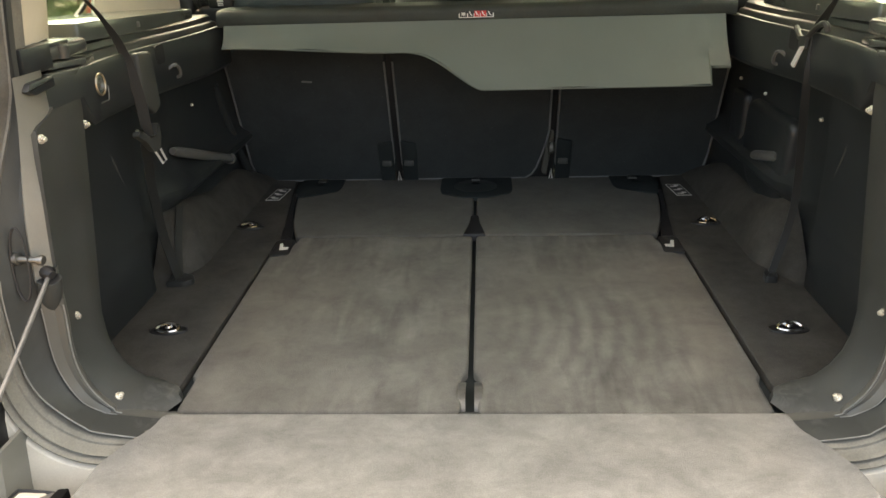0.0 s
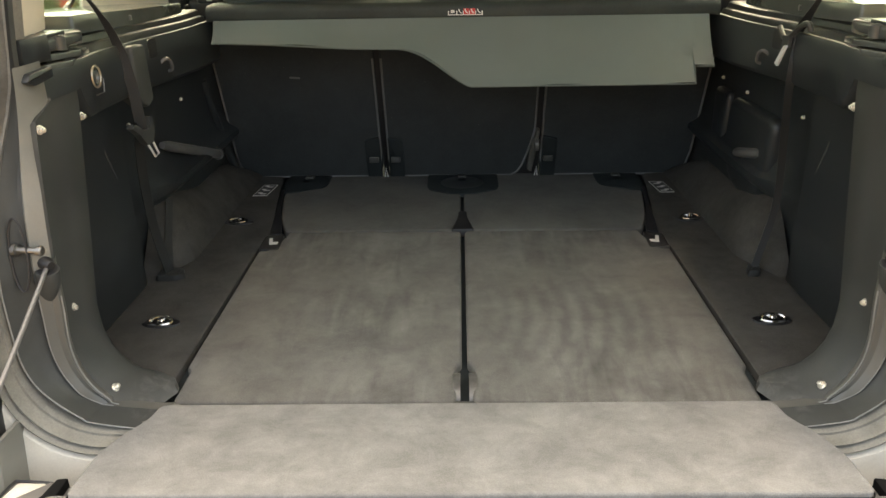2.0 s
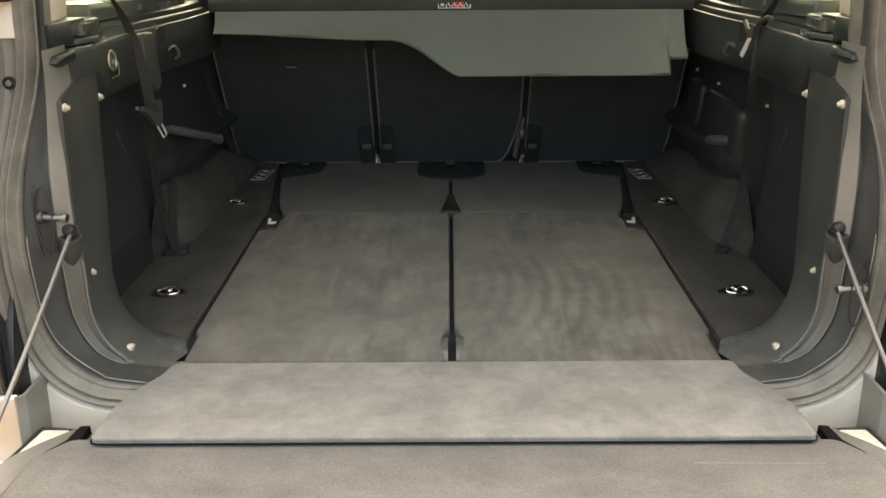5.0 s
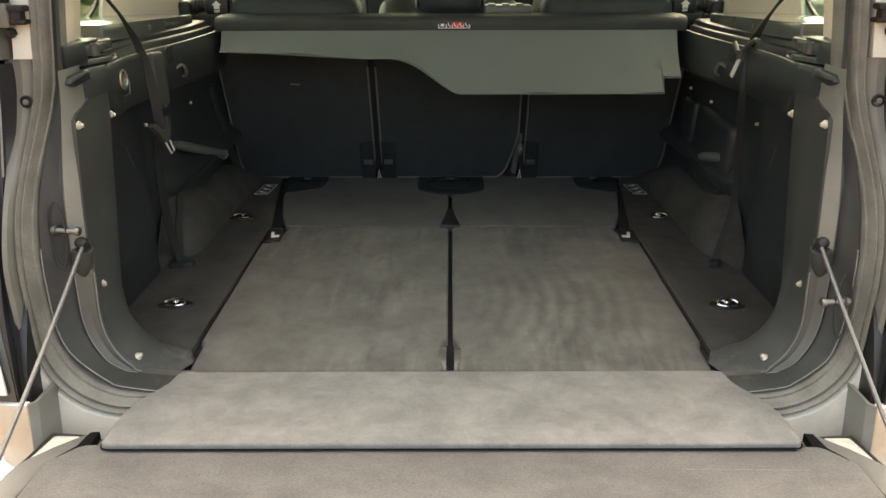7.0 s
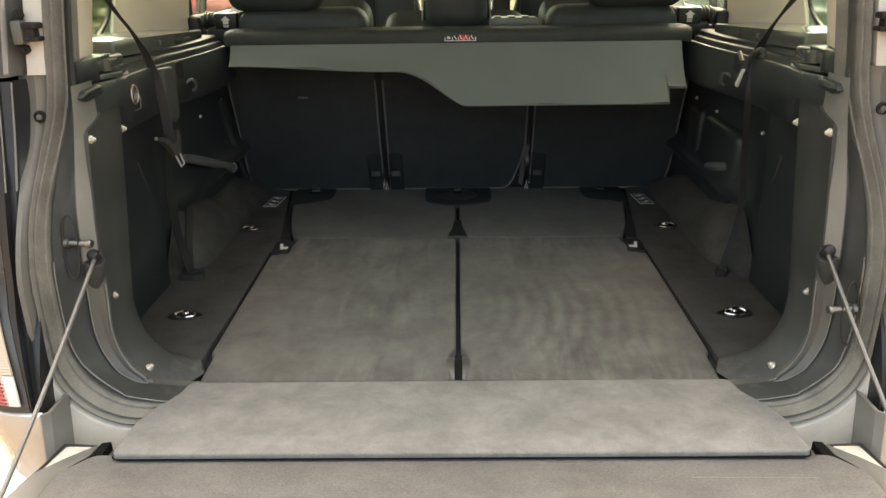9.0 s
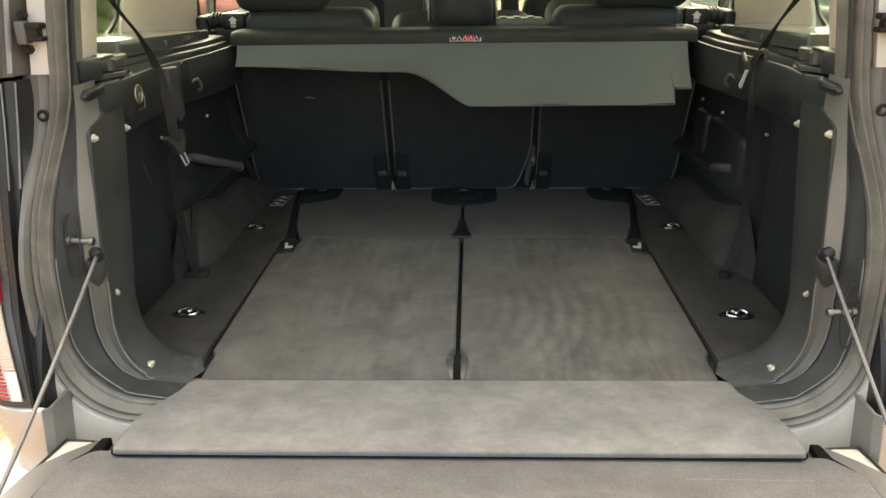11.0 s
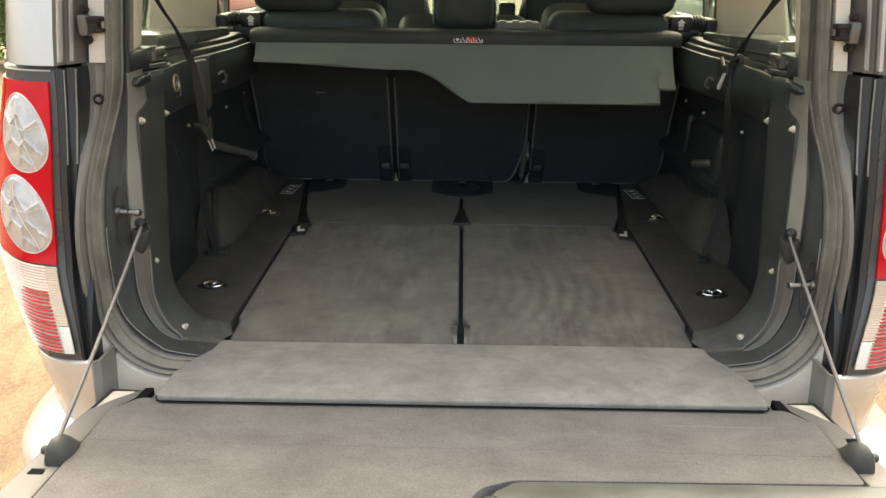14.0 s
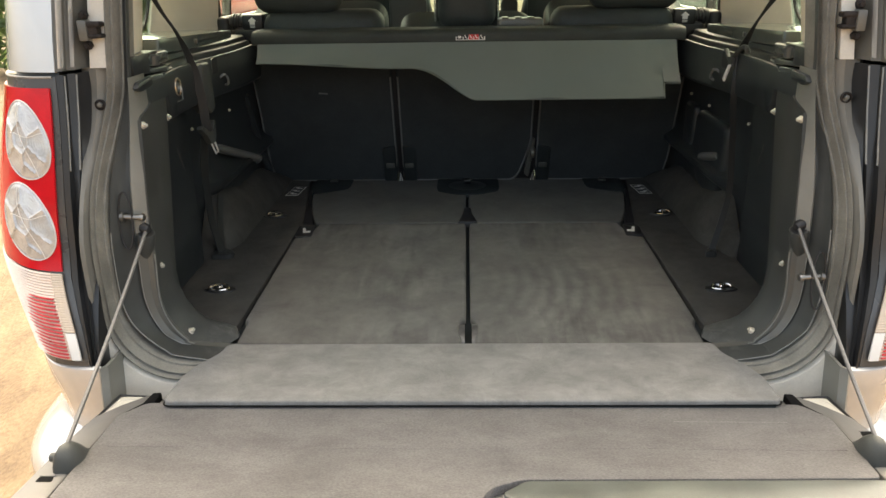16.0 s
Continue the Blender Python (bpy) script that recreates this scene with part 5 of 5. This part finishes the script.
for i in range(4):
    u = -0.009 + i * 0.0146
    part("label_icon", prism(bmesh.new(), [(u + 0.002, 1.2535), (u + 0.005, 1.2465), (u + 0.0105, 1.2435), (u + 0.0105, 1.2455), (u + 0.007, 1.2475), (u + 0.0045, 1.2535)], lambda a, b, w: (a, 0.8468 - w + (b - 1.24) * 0.25, b), 0.0, 0.0008), WHITE, lab)

# ---- seat belts ----
belt = thing("seat_belt", (-0.61, 0.45, F), "black seat belt hanging with its buckle tongue", "seat belt", "boot seat belts")
part("webbing", band(bmesh.new(), spline([(-0.60, 0.09, 1.47), (-0.602, 0.211, 1.367), (-0.602, 0.285, 1.314), (-0.596, 0.328, 1.256), (-0.586, 0.340, 1.178), (-0.585, 0.348, 1.095)], 6), [0.011] * 4 + [0.010, 0.009, 0.008, 0.007, 0.006, 0.006, 0.006, 0.006, 0.007, 0.008, 0.010, 0.012, 0.013, 0.014, 0.015, 0.016] + [0.019] * 20, (1, 0.4, 0), 0.0024), WEB, belt, "black webbing")
part("webbing", band(bmesh.new(), spline([(-0.596, 0.355, 1.08), (-0.625, 0.41, 0.98), (-0.635, 0.445, 0.86), (-0.622, 0.452, 0.765)], 6), 0.02, (0.6, 1, 0), 0.0024), WEB, belt, "black webbing")
part("webbing", band(bmesh.new(), spline([(-0.624, 0.462, 0.77), (-0.640, 0.52, 0.82), (-0.652, 0.585, 0.88)], 6), 0.016, (0.6, 1, 0), 0.0024), WEB, belt, "black webbing")
part("tongue_body", prism(bmesh.new(), rounded([(0.292, 1.108), (0.318, 1.092), (0.345, 1.066), (0.372, 1.066), (0.383, 1.085), (0.382, 1.112), (0.374, 1.114), (0.364, 1.094), (0.34, 1.094), (0.318, 1.108), (0.298, 1.116)], 0.004), lambda u, v, w: (-w, u, v), 0.576, 0.590, 0.004), PLASTIC, belt, "grey buckle tongue grip")
part("tongue_blade", tube(bmesh.new(), [(-0.583, 0.357, 1.068), (-0.583, 0.385, 1.034), (-0.583, 0.402, 1.036), (-0.583, 0.38, 1.070), (-0.583, 0.36, 1.066)], 0.0022, 6), BRIGHT, belt, "bright metal tongue")
part("anchor", prism(bmesh.new(), rounded([(-0.645, 0.43), (-0.604, 0.432), (-0.588, 0.448), (-0.598, 0.476), (-0.645, 0.485)], 0.008), flat, 0.75, 0.764, 0.005), WEB, belt, "black floor anchor")
belt = thing("seat_belt", (0.61, 0.45, F), "black seat belt hooked on the ledge with its tongue hanging", "seat belt", "boot seat belts")
part("webbing", band(bmesh.new(), spline([(0.60, 0.09, 1.47), (0.602, 0.247, 1.372), (0.602, 0.338, 1.312), (0.602, 0.40, 1.256), (0.600, 0.415, 1.24)], 6), [0.024, 0.022, 0.02, 0.018, 0.016, 0.014, 0.012, 0.010, 0.008, 0.006, 0.005, 0.005, 0.006, 0.008, 0.010, 0.012, 0.014] + [0.016] * 20, (1, -0.4, 0), 0.0024), WEB, belt, "twisted black webbing")
part("webbing", band(bmesh.new(), spline([(0.600, 0.402, 1.235), (0.596, 0.40, 1.16), (0.62, 0.445, 1.05), (0.634, 0.465, 0.9), (0.606, 0.455, 0.765)], 6), 0.014, (1, -0.3, 0), 0.0024), WEB, belt, "black webbing")
part("tongue_body", tube(bmesh.new(), spline([(0.598, 0.352, 1.252), (0.592, 0.352, 1.264), (0.590, 0.375, 1.258), (0.588, 0.41, 1.236), (0.589, 0.44, 1.232), (0.592, 0.47, 1.246)], 5), 0.0052, 8), PLASTIC, belt, "grey buckle tongue grip")
part("tongue_grip", prism(bmesh.new(), rounded([(0.40, 1.238), (0.43, 1.236), (0.425, 1.214), (0.402, 1.216)], 0.004), lambda u, v, w: (w, u, v), 0.583, 0.590, 0.002), PLASTIC, belt)
part("tongue_blade", prism(bmesh.new(), rounded([(0.400, 1.222), (0.414, 1.220), (0.444, 1.184), (0.430, 1.180)], 0.003), lambda u, v, w: (w, u, v), 0.580, 0.5830), BRIGHT, belt, "bright metal tongue")
part("anchor", prism(bmesh.new(), rounded([(0.588, 0.436), (0.612, 0.434), (0.622, 0.47), (0.60, 0.476), (0.592, 0.46)], 0.006), flat, 0.75, 0.766, 0.005), WEB, belt, "black floor anchor")

# ---- cream pillar trims inside the windows ----
for s in SIDES:
    solo("rear_pillar_trim", loft(bmesh.new(), [[(s * (x - 0.14 * (z - 1.288)), y + 0.05 * (z - 1.288), z) for x, y in ((0.625, 0.06), (0.607, 0.045), (0.610, 0.075), (0.622, 0.12), (0.636, 0.172), (0.66, 0.20), (0.78, 0.25))] for z in (1.293, 1.45, 1.6, 1.8)], thick=0.004), CREAM, "cream plastic rear pillar trim", "pillar trim", "structure")
    solo("middle_pillar_trim", loft(bmesh.new(), [[(s * (x - 0.12 * max(0, z - 1.30)), y, z) for x, y in ((0.862, 0.775 + 0.35 * (z - 1.29)), (0.850, 0.77 + 0.35 * (z - 1.29)), (0.838, 0.785 + 0.35 * (z - 1.29)), (0.79, 0.88 + 0.2 * (z - 1.29)), (0.745, 0.985), (0.738, 1.005), (0.75, 1.03), (0.84, 1.08))] for z in (1.250, 1.29, 1.36, 1.46, 1.6, 1.8)], thick=0.01), CREAM, "cream plastic middle pillar trim", "pillar trim", "structure")
for s in SIDES:
    part("window_seal", tube(bmesh.new(), spline([(s * 0.846, 0.86, 1.56), (s * 0.850, 0.815, 1.44), (s * 0.852, 0.782, 1.36), (s * 0.852, 0.745, 1.31), (s * 0.852, 0.68, 1.278), (s * 0.852, 0.60, 1.262)], 6), 0.006, 8), BLACK, car, "black rubber window seal")
    part("door_frame", rbox((s * 0.742, 1.034, 1.25), (s * 0.80, 1.058, 1.80), 0.006), BLACK, car, "black door frame edge")
solo("headlining", rbox((-0.70, 0.05, 1.765), (0.70, 2.55, 1.778)), CREAM, "cream fabric headlining", "ceiling", "structure")
for s in SIDES:
    solo("door_trim", rbox((s * 0.70, 1.0, 0.45), (s * 0.815, 2.7, 1.262), 0.01), BLACK, "black door lining beside the rear seats", "door trim", "structure")

# ---- outside, seen past the car and through its windows ----
def parked_car(x, y, turn):
    """A small parked car, far enough off that only its outline shows."""
    c = thing("parked_car", (x, y, 0), "red parked car on the sandy ground", "car")
    m = Matrix.Translation((x, y, 0)) @ Matrix.Rotation(turn, 4, "Z")
    outline = [(-2.1, 0.35), (2.1, 0.35), (2.15, 0.75), (1.9, 0.95), (1.0, 1.02), (0.4, 1.45), (-1.3, 1.5), (-1.95, 1.05), (-2.15, 0.9)]
    bm = bmesh.new()
    prism(bm, rounded(outline, 0.12), lambda u, v, w: m @ Vector((u, w, v)), -0.85, 0.85, 0.06)
    part("body", bm, REDPAINT, c)
    for sd in SIDES:
        for win in ([(-1.6, 1.05), (-0.5, 1.05), (-0.5, 1.38), (-1.2, 1.38)], [(-0.4, 1.05), (0.75, 1.05), (0.35, 1.36), (-0.4, 1.38)]):
            part("window", prism(bmesh.new(), rounded(win, 0.05), lambda u, v, w: m @ Vector((u, sd * w, v)), 0.84, 0.86), GLOSS, c)
        for u in (-1.35, 1.35):
            w = part("wheel", turned(bmesh.new(), m @ Vector((u, sd * 0.66, 0.32)), m.to_3x3() @ Vector((0, sd, 0)), [(0, 0.32), (0.2, 0.32), (0.21, 0.29), (0.21, 0.2), (0.19, 0.19)], 24), TYRE, c)


parked_car(-2.95, 11.0, radians(90))
cone = thing("traffic_cone", (-5.41, 9.8, 0), "orange-red plastic traffic cone on the sandy ground", "traffic cone")
part("cone_body", turned(bmesh.new(), (-5.41, 9.8, 0.0), (0, 0, 1), [(0.02, 0.15), (0.04, 0.14), (0.78, 0.035), (0.80, 0.028)], 24), CONE, cone)
part("cone_base", rbox((-5.60, 9.61, 0.0), (-5.22, 9.99, 0.035), 0.015), CONE, cone)


def hedge(name, p0, p1, height, depth, count, seed):
    rnd = random.Random(seed)
    bm = bmesh.new()
    p0, p1 = Vector(p0), Vector(p1)
    along = (p1 - p0)
    side = Vector((-along.y, along.x, 0)).normalized()
    for i in range(count):
        k = rnd.random()
        base = p0 + along * k
        h = height * (0.75 + 0.3 * noise.noise(base * 0.9))
        c = base + side * rnd.uniform(-depth, depth) + Vector((0, 0, h * rnd.random() ** 0.7))
        sz = rnd.uniform(0.05, 0.13)
        a = Vector((rnd.gauss(0, 1), rnd.gauss(0, 1), rnd.gauss(0, 0.7))).normalized()
        b = a.orthogonal().normalized()
        v = [bm.verts.new(c + q) for q in (a * sz, b * sz * 0.4, -a * sz, -b * sz * 0.4)]
        bm.faces.new(v)
    return solo(name, bm, LEAF, "dense sunlit green hedge of small leaves", "hedge", "stuff")


hedge("hedge", (-15, 6.5, 0), (-4.2, 11.5, 0), 2.6, 0.6, 22000, 3)
fence = thing("boundary_wall", (6.2, 4, 0), "pale grey-green boundary wall with white rails", "wall", "", "structure")
part("wall_face", rbox((6.2, 2.5, 0), (6.4, 26, 2.2)), RENDER_WALL, fence)
for z in (0.55, 0.95, 1.35, 1.75):
    part("rail", rbox((6.13, 2.5, z), (6.2, 26, z + 0.05), 0.01), WHITE, fence)
